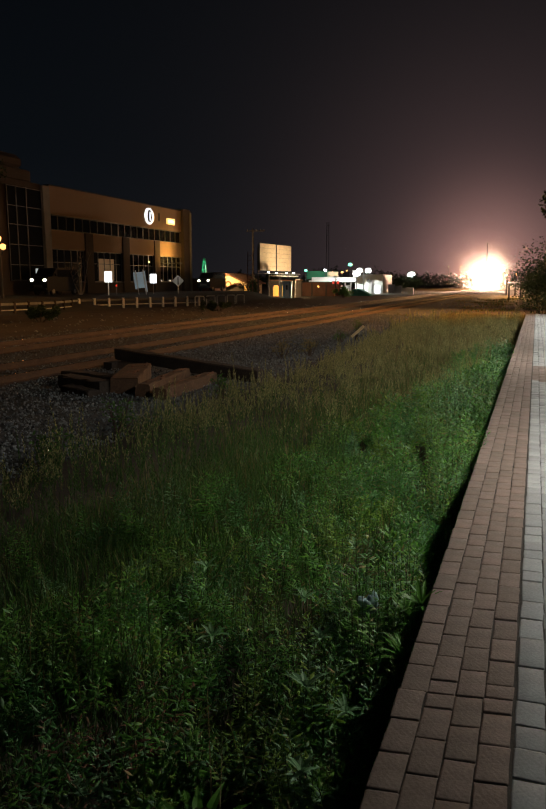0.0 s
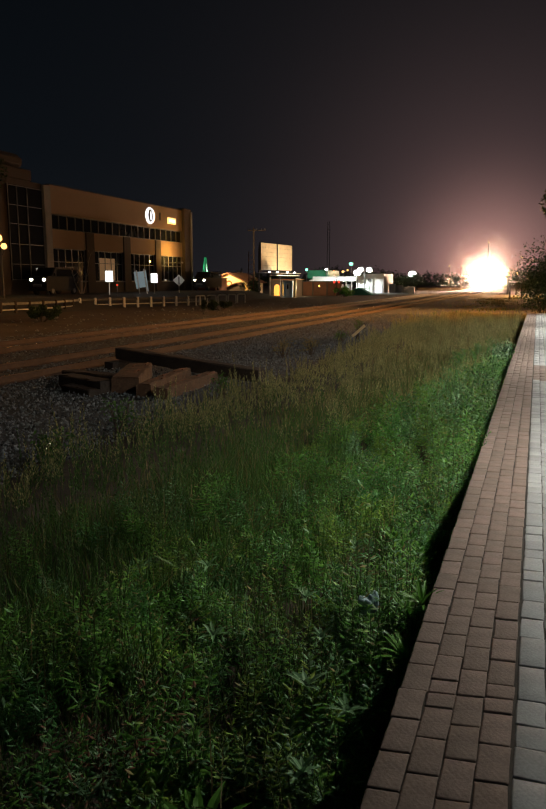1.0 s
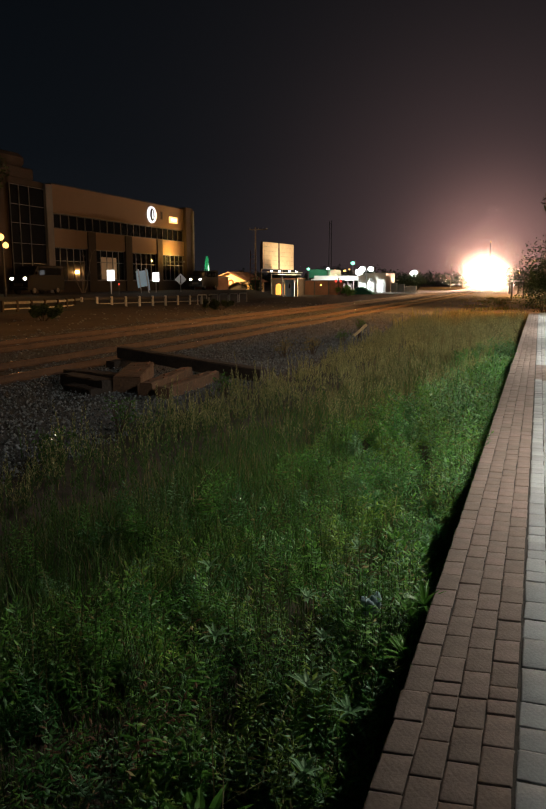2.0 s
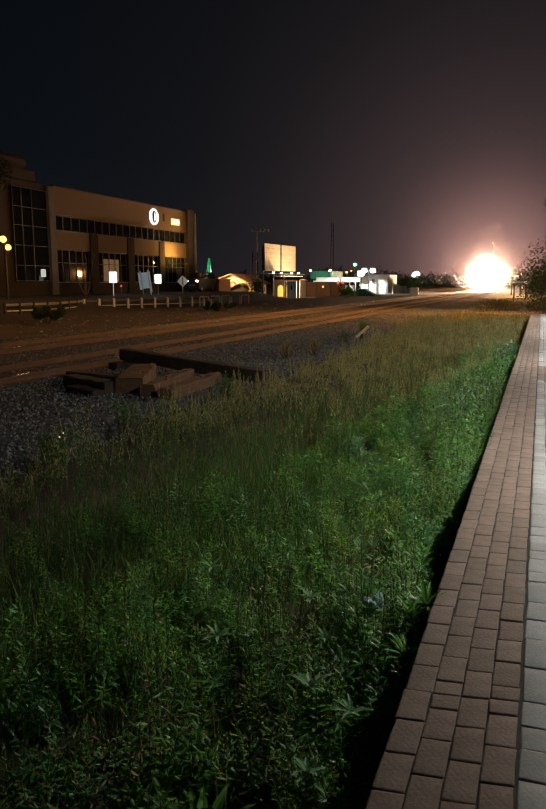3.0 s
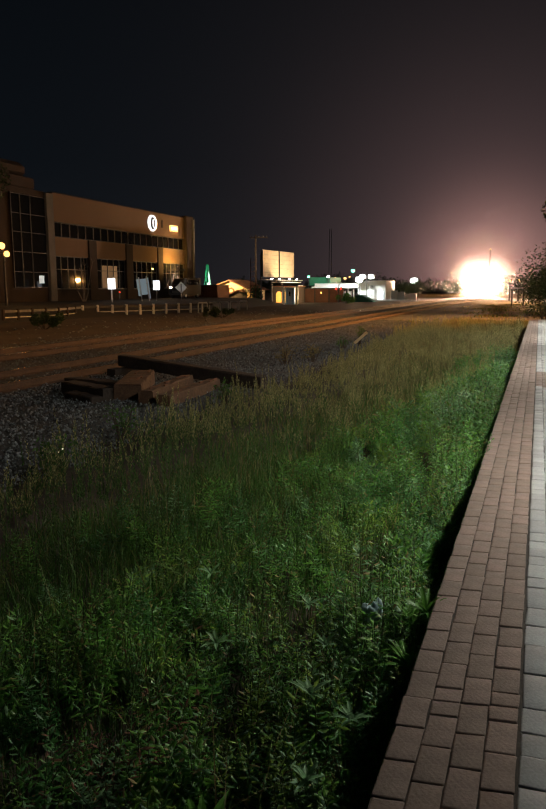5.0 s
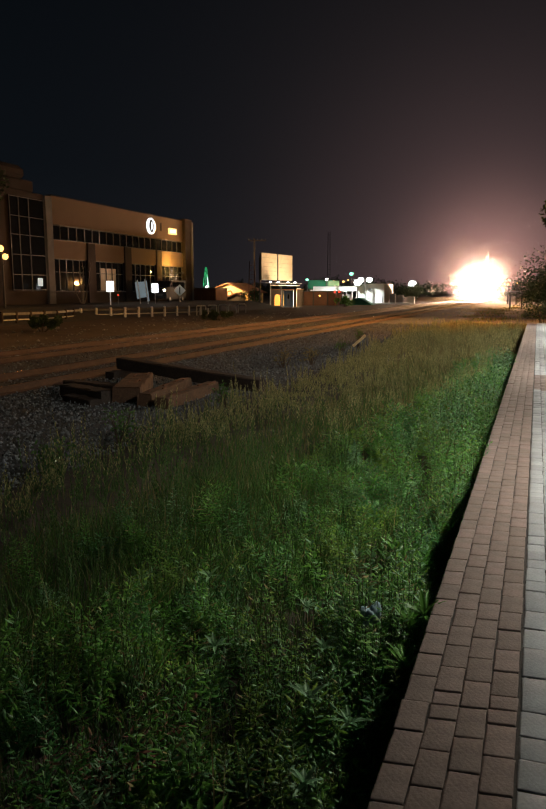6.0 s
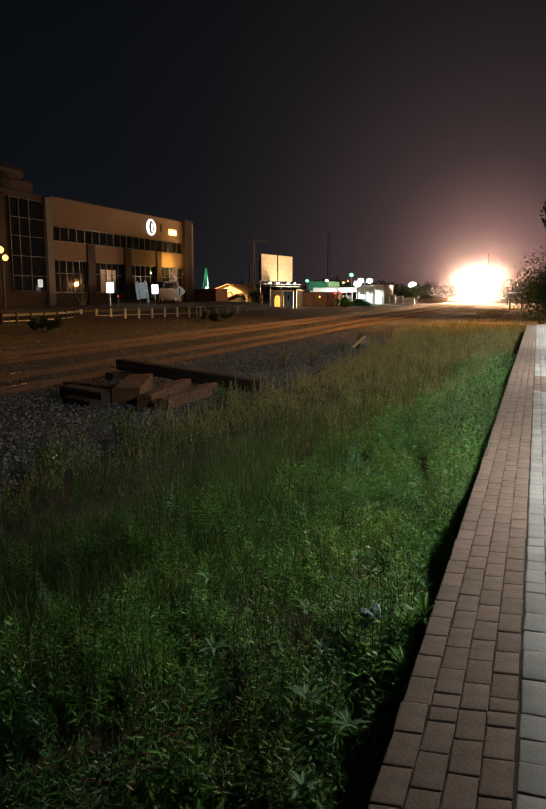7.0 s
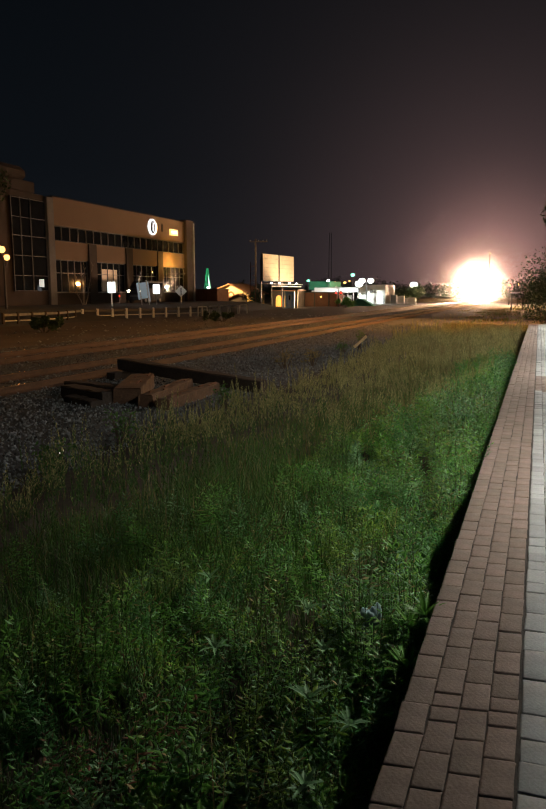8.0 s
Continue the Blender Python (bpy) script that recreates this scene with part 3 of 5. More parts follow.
def hoop(x, y, w):
    h = thing("hoop_barrier", "white bent-tube hoop barrier at the roadside", "hoop barrier", pose(x, y, GROUND, 0, 0, 66), "hoop barriers")
    pts = [(-w / 2, 0, 0), (-w / 2, 0, 0.72)] + [(-w / 2 + 0.14 * (1 - math.cos(a)), 0, 0.72 + 0.14 * math.sin(a)) for a in (0.4, 0.8, 1.2, 1.57)] + [(w / 2 - 0.14 * (1 - math.cos(a)), 0, 0.72 + 0.14 * math.sin(a)) for a in (1.57, 1.2, 0.8, 0.4)] + [(w / 2, 0, 0.72), (w / 2, 0, 0)]
    part("tube", Mesh().tube(pts, 0.05, 8), M["white"], h)
    part("foot", Mesh().box(-w / 2 - 0.09, -w / 2 + 0.09, -0.09, 0.09, 0, 0.03, 0.008), M["galv"], h)
    part("foot", Mesh().box(w / 2 - 0.09, w / 2 + 0.09, -0.09, 0.09, 0, 0.03, 0.008), M["galv"], h)


for i in range(5):
    hoop(-28.0 + 0.05 * i, 58.6 + 2.25 * i, 1.05)


def globe_lamp():
    g = thing("globe_lamp", "street lamp with two glowing orange globes", "street lamp", pose(-36.0, 42.75, 0.3))
    part("pole", Mesh().tube([(0, 0, 0), (0, 0, 4.0)], [0.09, 0.06], 10), M["steel"], g)
    part("arm", Mesh().tube([(0, 0, 3.0), (0.2, 0.05, 3.2), (0.2, 0.10, 3.5)], 0.03, 6), M["steel"], g)
    part("globe", Mesh().ball((0.0, -0.15, 4.22), 0.24, 14, 10), M["lamp_sodium"], g, "glowing orange globe", smooth=True)
    part("globe", Mesh().ball((0.2, 0.10, 3.66), 0.21, 14, 10), M["lamp_sodium"], g, "glowing orange globe", smooth=True)


globe_lamp()


def street_lamp(x, y, base, h, reach, heading, material, label, head=0.28):
    s = thing("street_lamp", label, "street lamp", pose(x, y, base, 0, 0, heading), "street lamps")
    part("pole", Mesh().tube([(0, 0, 0), (0, 0, h * 0.9), (reach * 0.3, 0, h * 0.98), (reach, 0, h)], [0.11, 0.07, 0.05, 0.04], 8), M["galv"], s)
    part("lamp_head", Mesh().box(reach - 0.35, reach + 0.35, -0.16, 0.16, h - 0.02, h + 0.12, 0.04), M["steel"], s)
    part("lens", Mesh().ball((reach, 0, h - 0.06), (head, head, head * 0.8), 12, 8), M[material], s, "glowing lamp lens", smooth=True)
    return s


for lamp_y in (5.9, 14.4, 22.9, 31.4):
    street_lamp(2.7, lamp_y, -0.1, 3.86, 0.8, 180, "lamp_white", "short steel platform lamp with a white lens", 0.10)
# this post is made up to carry the added sign light
street_lamp(-36.3, 36.0, 0.2, 8.1, 1.8, 0, "lamp_white", "lamp post added out of view for the sign light", 0.15)
# this post is made up for the warm light over the tracks
street_lamp(7.0, 56.0, GROUND, 11.2, 1.8, 180, "lamp_sodium", "tall lamp post added out of view for the warm fill light", 0.15)
street_lamp(-26.4, 19.0, GROUND, 9.0, 2.0, 30, "lamp_sodium", "tall road lamp with an orange lens", 0.2)

# ---- distance: yard, house, billboard, filling station ----
def simple_box_building(name, label, category, x0, x1, y0, y1, h, material, roof=0.12, base=GROUND):
    b = thing(name, label, category, pose(0, 0, base))
    part("wall", Mesh().box(x0, x1, y0, y1, 0, h, 0.03), M[material], b)
    part("roof", Mesh().box(x0 - 0.15, x1 + 0.15, y0 - 0.15, y1 + 0.15, h, h + roof, 0.03), M["steel"], b)
    return b


yard = simple_box_building("yard_wall", "rusty brown sheet-metal yard wall", "wall", -47.0, -43.0, 95, 99, 2.5, "rust")
for i in range(16):
    part("rib", Mesh().box(-46.9 + 0.25 * i, -46.82 + 0.25 * i, 94.94, 95.0, 0.05, 2.45, 0.01), M["rust"], yard)


def build_house():
    h = thing("house", "cream gabled house brightened by an added yellow light", "house", pose(0, 0, GROUND))
    o = [(-47.9, 0), (-42.3, 0), (-42.3, 1.95), (-45.4, 3.25), (-47.9, 2.35)]
    part("wall", Mesh().prism(o, 1, 105, 112), M["cream"], h)
    part("roof", Mesh().prism([(-48.3, 2.25), (-45.4, 3.32), (-41.7, 1.80), (-41.7, 1.95), (-45.4, 3.48), (-48.3, 2.42)], 1, 104.4, 112.5), M["rust"], h, "dark sheet roof")
    ring = [(0.55 * math.cos(i * math.pi / 10), 0.55 * math.sin(i * math.pi / 10)) for i in range(20)]
    part("emblem", Mesh().prism(ring, 1, -0.06, 0), M["rust"], h, "dark round emblem", at=pose(-45.2, 105, 1.75))
    part("emblem_centre", Mesh().prism([(0.5 * a, 0.5 * b) for a, b in ring], 1, -0.09, -0.065), M["cream"], h, at=pose(-45.2, 105, 1.75))
    for x in (-46.4, -44.2):
        w = part("window", Mesh().box(x - 0.4, x + 0.4, 104.95, 105.02, 0.5, 1.1), M["glass"], h)
        part("frame", Mesh().box(x - 0.46, x + 0.46, 104.9, 104.95, 0.44, 0.5).box(x - 0.46, x + 0.46, 104.9, 104.95, 1.1, 1.16), M["white"], w)
    part("porch_wall", Mesh().prism([(-45.2, 0), (-42.0, 0), (-42.0, 1.1), (-43.3, 1.75), (-45.2, 1.0)], 1, 103.2, 104.9), M["dark_wall"], h, "dark gabled porch")
    part("porch_roof", Mesh().prism([(-45.4, 1.0), (-43.3, 1.82), (-41.8, 1.1), (-41.8, 1.2), (-43.3, 1.95), (-45.4, 1.12)], 1, 103.0, 104.95), M["rust"], h, "sheet porch roof")
    part("lit_doorway", Mesh().box(-41.9, -40.6, 103.4, 103.5, 0.1, 1.5), M["window_warm"], h, "doorway lit orange from within")
    return h


build_house()


def build_billboard():
    b = thing("billboard", "double weathered billboard on tall steel legs", "billboard", pose(-33.75, 94.9, GROUND, 0, 0, 84))
    for x0, x1, z0, z1 in ((-4.9, -0.15, 3.62, 7.1), (0.20, 4.9, 3.62, 7.1)):
        p = part("panel", Mesh().box(x0, x1, -0.06, 0.04, z0, z1, 0.01), M["billboard"], b, "faded cream billboard sheet")
        part("frame", Mesh().box(x0 - 0.05, x1 + 0.05, 0.04, 0.16, z0 - 0.05, z0 + 0.08).box(x0 - 0.05, x1 + 0.05, 0.04, 0.16, z1 - 0.08, z1 + 0.05).box(x0 - 0.06, x0 - 0.002, -0.08, 0.16, z0, z1).box(x1 + 0.002, x1 + 0.06, -0.08, 0.16, z0, z1), M["steel"], p)
        for k in range(1, 6):
            z = z0 + (z1 - z0) * k / 6
            part("seam", Mesh().box(x0 + 0.02, x1 - 0.02, -0.066, -0.0605, z - 0.008, z + 0.008), M["steel"], p)
    for x in (-4.8, -1.7, 1.7, 4.8):
        part("leg", Mesh().box(x - 0.09, x + 0.09, 0.18, 0.36, 0, 6.6, 0.015), M["steel"], b, "steel leg")
    part("walkway", Mesh().box(-5.5, 6.2, -0.9, 0.1, 3.18, 3.26, 0.01), M["galv"], b, "catwalk below the panels")
    part("lamp_bar", Mesh().box(-3.5, 6.0, -0.75, -0.6, 2.86, 2.98, 0.02), M["white"], b, "pale lamp bar")
    for x in (-4.0, -1.6, 1.6, 4.0):
        part("spot_lamp", Mesh().box(x - 0.2, x + 0.2, -0.98, -0.8, 3.28, 3.42, 0.03), M["lamp_white"], b, "small lit spot lamp")


build_billboard()


def build_kiosk():
    k = thing("kiosk", "white and pale-blue roadside kiosk", "kiosk", pose(-31.05, 92, GROUND))
    part("wall", Mesh().box(-0.75, 0.55, 0, 1.6, 0, 2.2, 0.03), M["blue"], k)
    part("door", Mesh().box(-0.35, 0.15, -0.05, -0.003, 0.1, 1.9, 0.01), M["white"], k)
    part("pane", Mesh().box(-0.2, 0.0, -0.07, -0.052, 1.1, 1.7, 0.01), M["glass"], k)
    part("column", Mesh().box(-1.0, -0.8, -0.2, 0.0, 0, 2.3, 0.02), M["white"], k, "white column")
    part("column", Mesh().box(0.7, 1.05, -0.2, 0.0, 0, 2.4, 0.02), M["cream"], k, "cream column")
    part("roof", Mesh().box(-1.1, 1.15, -0.3, 1.7, 2.4, 2.5, 0.02), M["steel"], k)
    s = thing("lit_shop", "low shop with glowing orange arches", "shop", pose(-33.6, 98, GROUND))
    part("wall", Mesh().box(-2.2, 1.6, 0, 3, 0, 2.3, 0.03), M["dark_wall"], s)
    for x in (-1.2, -0.5, 1.0):
        o = [(x - 0.45, 0.1), (x + 0.45, 0.1), (x + 0.45, 1.2)] + [(x + 0.45 * math.cos(a), 1.2 + 0.5 * math.sin(a)) for a in (0.5, 1.0, 1.57, 2.1, 2.6)] + [(x - 0.45, 1.2)]
        part("arch_window", Mesh().prism(o, 1, -0.05, -0.003), M["window_warm"], s, "arched opening glowing orange")
    part("roof", Mesh().box(-2.4, 1.8, -0.2, 3.2, 2.3, 2.45, 0.02), M["rust"], s)


build_kiosk()


def build_station():
    s = thing("filling_station", "white filling station with a green canopy", "filling station", pose(0, 0, GROUND))
    part("green_canopy", Mesh().box(-39.9, -36.0, 129, 137, 2.6, 4.1, 0.05), M["green"], s, "green canopy fascia")
    part("white_canopy", Mesh().box(-38.0, -28.6, 126, 134, 2.35, 2.95, 0.05), M["white"], s, "white canopy fascia")
    for x in (-37.5, -33.5, -29.5):
        part("canopy_column", Mesh().box(x - 0.2, x + 0.2, 127, 127.4, 0, 2.4, 0.03), M["white"], s)
    part("shop_wall", Mesh().box(-28.6, -23.9, 120, 128, 0, 3.35, 0.04), M["white"], s, "white shop wall")
    part("shop_window", Mesh().box(-28.2, -26.4, 119.9, 119.99, 0.5, 1.6), M["window_cool"], s, "lit shop window")
    part("round_sign", Mesh().prism([(-26.3 + 0.3 * math.cos(i * 0.5236), 2.3 + 0.3 * math.sin(i * 0.5236)) for i in range(12)], 1, 119.85, 119.99), M["steel"], s, "dark round sign")
    part("lit_sign_panel", Mesh().box(-25.2, -24.3, 119.85, 119.99, 0.2, 1.5, 0.02), M["glow_white"], s, "white lit panel")
    for x in (-32.2, -31.0):
        p = part("pump", Mesh().box(x - 0.35, x + 0.35, 124, 124.5, 0, 1.6, 0.05), M["white"], s, "white fuel pump")
        part("display", Mesh().box(x - 0.22, x + 0.22, 123.96, 123.99, 1.0, 1.35), M["window_cool"], p)
    for x, z, w in ((-22.9, 1.0, 1.6), (-20.9, 0.7, 1.0)):
        part("boundary_wall", Mesh().box(x - w / 2, x + w / 2, 124, 124.3, 0, z + 0.4, 0.03), M["white"], s, "low white wall")
    part("kerb", Mesh().box(-33, -19.5, 119, 119.3, 0, 0.25, 0.03), M["concrete"], s)
    part("long_roof", Mesh().prism([(-37.0, 2.0), (-28.9, 2.15), (-28.9, 2.3), (-33.0, 2.75), (-37.0, 2.35)], 1, 121, 125.5), M["white"], s, "pale sloping roof")
    for x in (-31.9, -30.6, -29.6):
        part("roof_post", Mesh().box(x - 0.07, x + 0.07, 121.1, 121.3, 0, 2.1, 0.02), M["galv"], s)
    for k in range(9):
        part("fence_bar", Mesh().box(-28.4 + 0.26 * k, -28.34 + 0.26 * k, 118.6, 118.66, 0, 1.0, 0.01), M["galv"], s)
    part("fence_rail", Mesh().box(-28.5, -26.1, 118.67, 118.71, 0.9, 1.0, 0.01), M["galv"], s)
    for x, w, h in ((-23.0, 0.5, 1.7), (-21.6, 0.35, 1.5), (-19.9, 0.6, 1.2)):
        part("white_block", Mesh().box(x - w, x + w, 122.5, 123.2, 0, h, 0.04), M["white"], s, "small white equipment block")
    part("green_tarp", Mesh().prism([(-26.6, 0.05), (-23.4, 0.05), (-24.2, 0.5), (-25.4, 1.15), (-26.2, 1.0)], 1, 108.5, 110.5), M["green"], s, "green tarpaulin over a heap")


build_station()
brown = simple_box_building("brown_shed", "low brown brick shed with a lamp", "shed", -34.2, -28.2, 105, 109, 2.05, "rust")
part("wall_lamp", Mesh().ball((-30.6, 104.9, 1.45), 0.14, 10, 6), M["lamp_sodium"], brown, "small orange lamp")
for x in (-33.2, -31.6, -29.4):
    part("pilaster", Mesh().box(x - 0.1, x + 0.1, 104.9, 105.0, 0, 2.0, 0.02), M["dark_wall"], brown)


def flood_mast(x, y, h, material, label, r, heads=1):
    s = thing("flood_mast", label, "flood lamp", pose(x, y, GROUND), "flood lamps")
    part("pole", Mesh().tube([(0, 0, 0), (0, 0, h)], [0.12, 0.07], 8), M["steel"], s)
    for k in range(heads):
        dx = (k - (heads - 1) / 2) * 2.4 * r
        hd = part("lamp_head", Mesh().box(dx - r * 0.9, dx + r * 0.9, -0.08, 0.25, h - r * 0.6, h + r * 0.75, 0.05), M["steel"], s)
        part("lens", Mesh().ball((dx, -0.10, h), (r * 0.8, 0.10 + 0.2 * r, r * 0.62), 18, 10), M[material], hd, "glowing rounded lens", smooth=True)


flood_mast(-28.2, 119.2, 3.45, "lamp_white", "bright white floodlight over the filling station", 0.75)
flood_mast(-26.9, 119.0, 3.95, "lamp_white", "bright white floodlight over the shop roof", 0.6, 2)
flood_mast(-25.7, 160, 3.6, "lamp_white", "bright white yard floodlight on a mast", 1.05)
flood_mast(-39.9, 128.6, 4.2, "lamp_green", "greenish lamp on the canopy", 0.35)
flood_mast(-36.0, 128.0, 4.2, "lamp_white", "small white lamp by the canopy", 0.32)
flood_mast(-34.4, 140, 5.45, "lamp_green", "green lamp on a tall mast", 0.50)
for x, y, z in ((-57.9, 200, 4.9), (-56.6, 200, 5.0), (-54.2, 200, 5.0), (-50.1, 200, 5.2), (-34.2, 133, 3.9)):
    flood_mast(x, y, z, "lamp_sodium", "distant amber street lamp", 0.30)
for x, y, z in ((-25.7, 230, 6.7), (-22.0, 230, 6.7), (-21.9, 230, 3.6), (-14.5, 230, 13.5), (-3.1, 120, 3.25), (-4.6, 125, 3.2)):
    flood_mast(x, y, z, "lamp_sodium", "distant amber street lamp beyond the train", 0.2)


def build_mast():
    m = thing("lattice_mast", "green-lit lattice mast behind the yard", "mast", pose(-75, 160, GROUND))
    for dx, dy in ((-1, -1), (1, -1), (1, 1), (-1, 1)):
        part("leg", Mesh().tube([(dx * 0.9, dy * 0.9, 0), (dx * 0.12, dy * 0.12, 7.8)], 0.07, 6), M["green"], m)
    part("bright_stay", Mesh().tube([(1.5, -1.2, 0), (0.3, -0.2, 6.2)], [0.28, 0.10], 8), M["white"], m, "white-lit stay")
    for k in range(6):
        z, w = 1.1 * k + 0.6, 0.9 - 0.11 * k
        part("brace", Mesh().box(-w, w, -w, -w + 0.06, z, z + 0.08), M["green"], m)
    flood_mast(-73.9, 158, 3.2, "lamp_white", "white lamp beside the lattice mast", 0.35)
    flood_mast(-77.5, 158, 3.0, "lamp_white", "white lamp behind the yard wall", 0.30)


build_mast()
lamp("mast_light", "AREA", (-73.9, 156.5, 3.4), (-75, 160, 4.0), 500, (0.5, 1.0, 0.6), 0.4)


def crossing_signal():
    c = thing("crossing_signal", "dark level-crossing signal with two red lamps", "crossing signal", pose(-26.6, 100, GROUND))
    part("post", Mesh().tube([(0, 0, 0), (0, 0, 2.5)], 0.07, 8), M["steel"], c)
    part("arm", Mesh().box(-0.5, 0.5, -0.06, 0.0, 1.95, 2.07, 0.02), M["steel"], c)
    for dx in (-0.34, 0.34):
        d = part("target", Mesh().tube([(dx, -0.10, 2.0), (dx, -0.06, 2.0)], 0.25, 16), M["steel"], c, "black round backing plate")
        part("lens", Mesh().tube([(dx, -0.14, 2.0), (dx, -0.105, 2.0)], [0.13, 0.15], 14), M["lamp_red"], d, "glowing red lens")
    part("crossbuck", Mesh().box(-0.55, 0.55, -0.05, -0.01, -0.07, 0.07, 0.01), M["white"], c, "pale crossbuck board", at=pose(0, -0.02, 2.6, 0, 40, 0))
    part("crossbuck", Mesh().box(-0.55, 0.55, -0.09, -0.055, -0.07, 0.07, 0.01), M["white"], c, "pale crossbuck board", at=pose(0, -0.02, 2.6, 0, -40, 0))


crossing_signal()


def utility_pole(x, y, h, label):
    p = thing("utility_pole", label, "utility pole", pose(x, y, GROUND, 0, 0, 10), "utility poles")
    part("pole", Mesh().tube([(0, 0, 0), (0, 0, h)], [0.16, 0.11], 8), M["bark"], p)
    part("crossarm", Mesh().box(-1.0, 1.9, -0.06, 0.06, h - 0.45, h - 0.32, 0.015), M["bark"], p)
    for dx in (-0.9, 0.5, 1.2, 1.8):
        part("insulator", Mesh().tube([(dx, 0, h - 0.32), (dx, 0, h - 0.12)], 0.05, 6), M["grey_stone"], p)


utility_pole(-43.0, 110, 10.5, "dark wooden utility pole with a crossarm")
lat = thing("radio_mast", "slender dark radio mast far away", "mast", pose(-61.3, 220, GROUND))
for dx in (-0.5, 0.5):
    part("leg", Mesh().tube([(dx, 0, 0), (dx * 0.6, 0, 20.2)], 0.09, 6), M["steel"], lat)
for k in range(13):
    part("rung", Mesh().box(-0.48, 0.48, -0.05, 0.05, 1.2 + 1.5 * k, 1.3 + 1.5 * k), M["steel"], lat)
ladder = thing("ladder_frame", "rusty steel ladder frame beside the billboard", "ladder", pose(-35.3, 89.5, GROUND))
for dx in (-0.55, 0.25):
    part("rail", Mesh().tube([(dx, 0, 0), (dx * 0.9 + 0.1, 0, 6.0)], 0.06, 6), M["rust"], ladder)
for k in range(9):
    part("rung", Mesh().tube([(-0.5, 0, 0.6 + 0.6 * k), (0.28, 0, 0.75 + 0.6 * k)], 0.03, 6), M["rust"], ladder)
bar = thing("pale_roof_wagon", "pale flat-roofed shelter beside the track", "shelter", pose(-2.4, 90, GROUND))
part("roof", Mesh().box(-0.75, 0.75, 0, 2.2, 1.95, 2.1, 0.03), M["white"], bar)
for dx in (-0.65, 0.65):
    part("post", Mesh().box(dx - 0.05, dx + 0.05, 0.1, 0.2, 0, 1.95, 0.01), M["steel"], bar)
    part("post", Mesh().box(dx - 0.05, dx + 0.05, 2.0, 2.1, 0, 1.95, 0.01), M["steel"], bar)


# ---- trees and shrubs ----
def leaf_cloud(name, centres, radii, count, size, material, seed, parent, label=""):
    """Many small leaves in clumps: each leaf two folded triangles."""
    rng = np.random.default_rng(seed)
    k = rng.integers(0, len(centres), count)
    d = rng.normal(size=(count, 3))
    d /= np.linalg.norm(d, axis=1)[:, None]
    p = np.array(centres)[k] + d * np.array(radii)[k][:, None] * (0.35 + 0.65 * rng.random(count))[:, None]
    u = rng.normal(size=(count, 3))
    u /= np.linalg.norm(u, axis=1)[:, None]
    w = np.cross(u, rng.normal(size=(count, 3)))
    w /= np.linalg.norm(w, axis=1)[:, None]
    s = (size * (0.6 + 0.8 * rng.random(count)))[:, None]
    v = np.stack([p - u * s, p + w * s * 0.4, p + u * s, p - w * s * 0.4], 1).reshape(-1, 3)
    f = np.arange(count * 4).reshape(-1, 4)
    ob = bulk(name, v, f, [M[material]])
    ob.parent = parent
    return tagged(ob, label)


def build_tree(name, x, y, base, h, spread, seed, label, count, size, crown_from=0.35):
    rng = random.Random(seed)
    t = thing(name, label, "tree", pose(x, y, base), "trees")
    m = Mesh()
    top = Vector((rng.uniform(-0.3, 0.3), rng.uniform(-0.3, 0.3), h * 0.62))
    m.tube([(0, 0, 0), (top.x * 0.3, top.y * 0.3, h * 0.3), top], [h * 0.028, h * 0.022, h * 0.012], 9)
    cs, rs = [], []
    for i in range(12):
        a, z0 = i * 2.4, h * (crown_from + 0.03 * i * 0.7)
        r = spread * rng.uniform(0.45, 0.95)
        e = Vector((math.cos(a) * r, math.sin(a) * r, min(h * 0.92, z0 + h * rng.uniform(0.12, 0.34))))
        s = Vector((top.x * 0.6, top.y * 0.6, min(z0, h * 0.6)))
        m.tube([s, (s + e) / 2 + Vector((0, 0, 0.1 * h)), e], [h * 0.010, h * 0.007, h * 0.003], 6)
        cs.append(e)
        rs.append(spread * rng.uniform(0.28, 0.45))
    cs.append(Vector((top.x, top.y, h * 0.86)))
    rs.append(spread * 0.45)
    part("trunk", m, M["bark"], t, smooth=True)
    leaf_cloud("crown", [tuple(c) for c in cs], rs, count, size, "tree_leaf", seed, t)
    return t


build_tree("street_tree", -45.2, 46.6, 0.34, 13.2, 4.4, 3, "dark leafy tree beside the stair tower", 16000, 0.16)
build_tree("platform_tree", 3.1, 43.0, GROUND, 9.5, 2.9, 8, "dim leafy tree at the platform's far end", 12000, 0.12, 0.25)


def build_sapling():
    rng = random.Random(5)
    s = thing("bare_sapling", "bare pale-branched sapling before the showroom", "sapling", pose(-39.6, 57.6, 0.34))
    for k, (dx, dy, hh) in enumerate(((0, -0.5, 2.6), (0.1, 0.0, 4.0), (0.0, 0.9, 3.6), (0.2, -1.2, 2.0))):
        pts, p = [], Vector((0, dy * 0.2, 0))
        for i in range(6):
            pts.append(p.copy())
            p += Vector((dx * 0.2 + rng.uniform(-0.08, 0.08), dy * 0.25 + rng.uniform(-0.1, 0.1), hh / 5))
        m = Mesh().tube(pts, [0.06, 0.05, 0.04, 0.03, 0.02, 0.012], 6)
        for i in range(2, 6):
            q = pts[i]
            for sgn in (-1, 1):
                m.tube([q, q + Vector((rng.uniform(-0.2, 0.2), sgn * rng.uniform(0.25, 0.5), rng.uniform(0.3, 0.6)))], [0.015, 0.006], 5)
        part("branch", m, M["pale_bark"], s)


build_sapling()


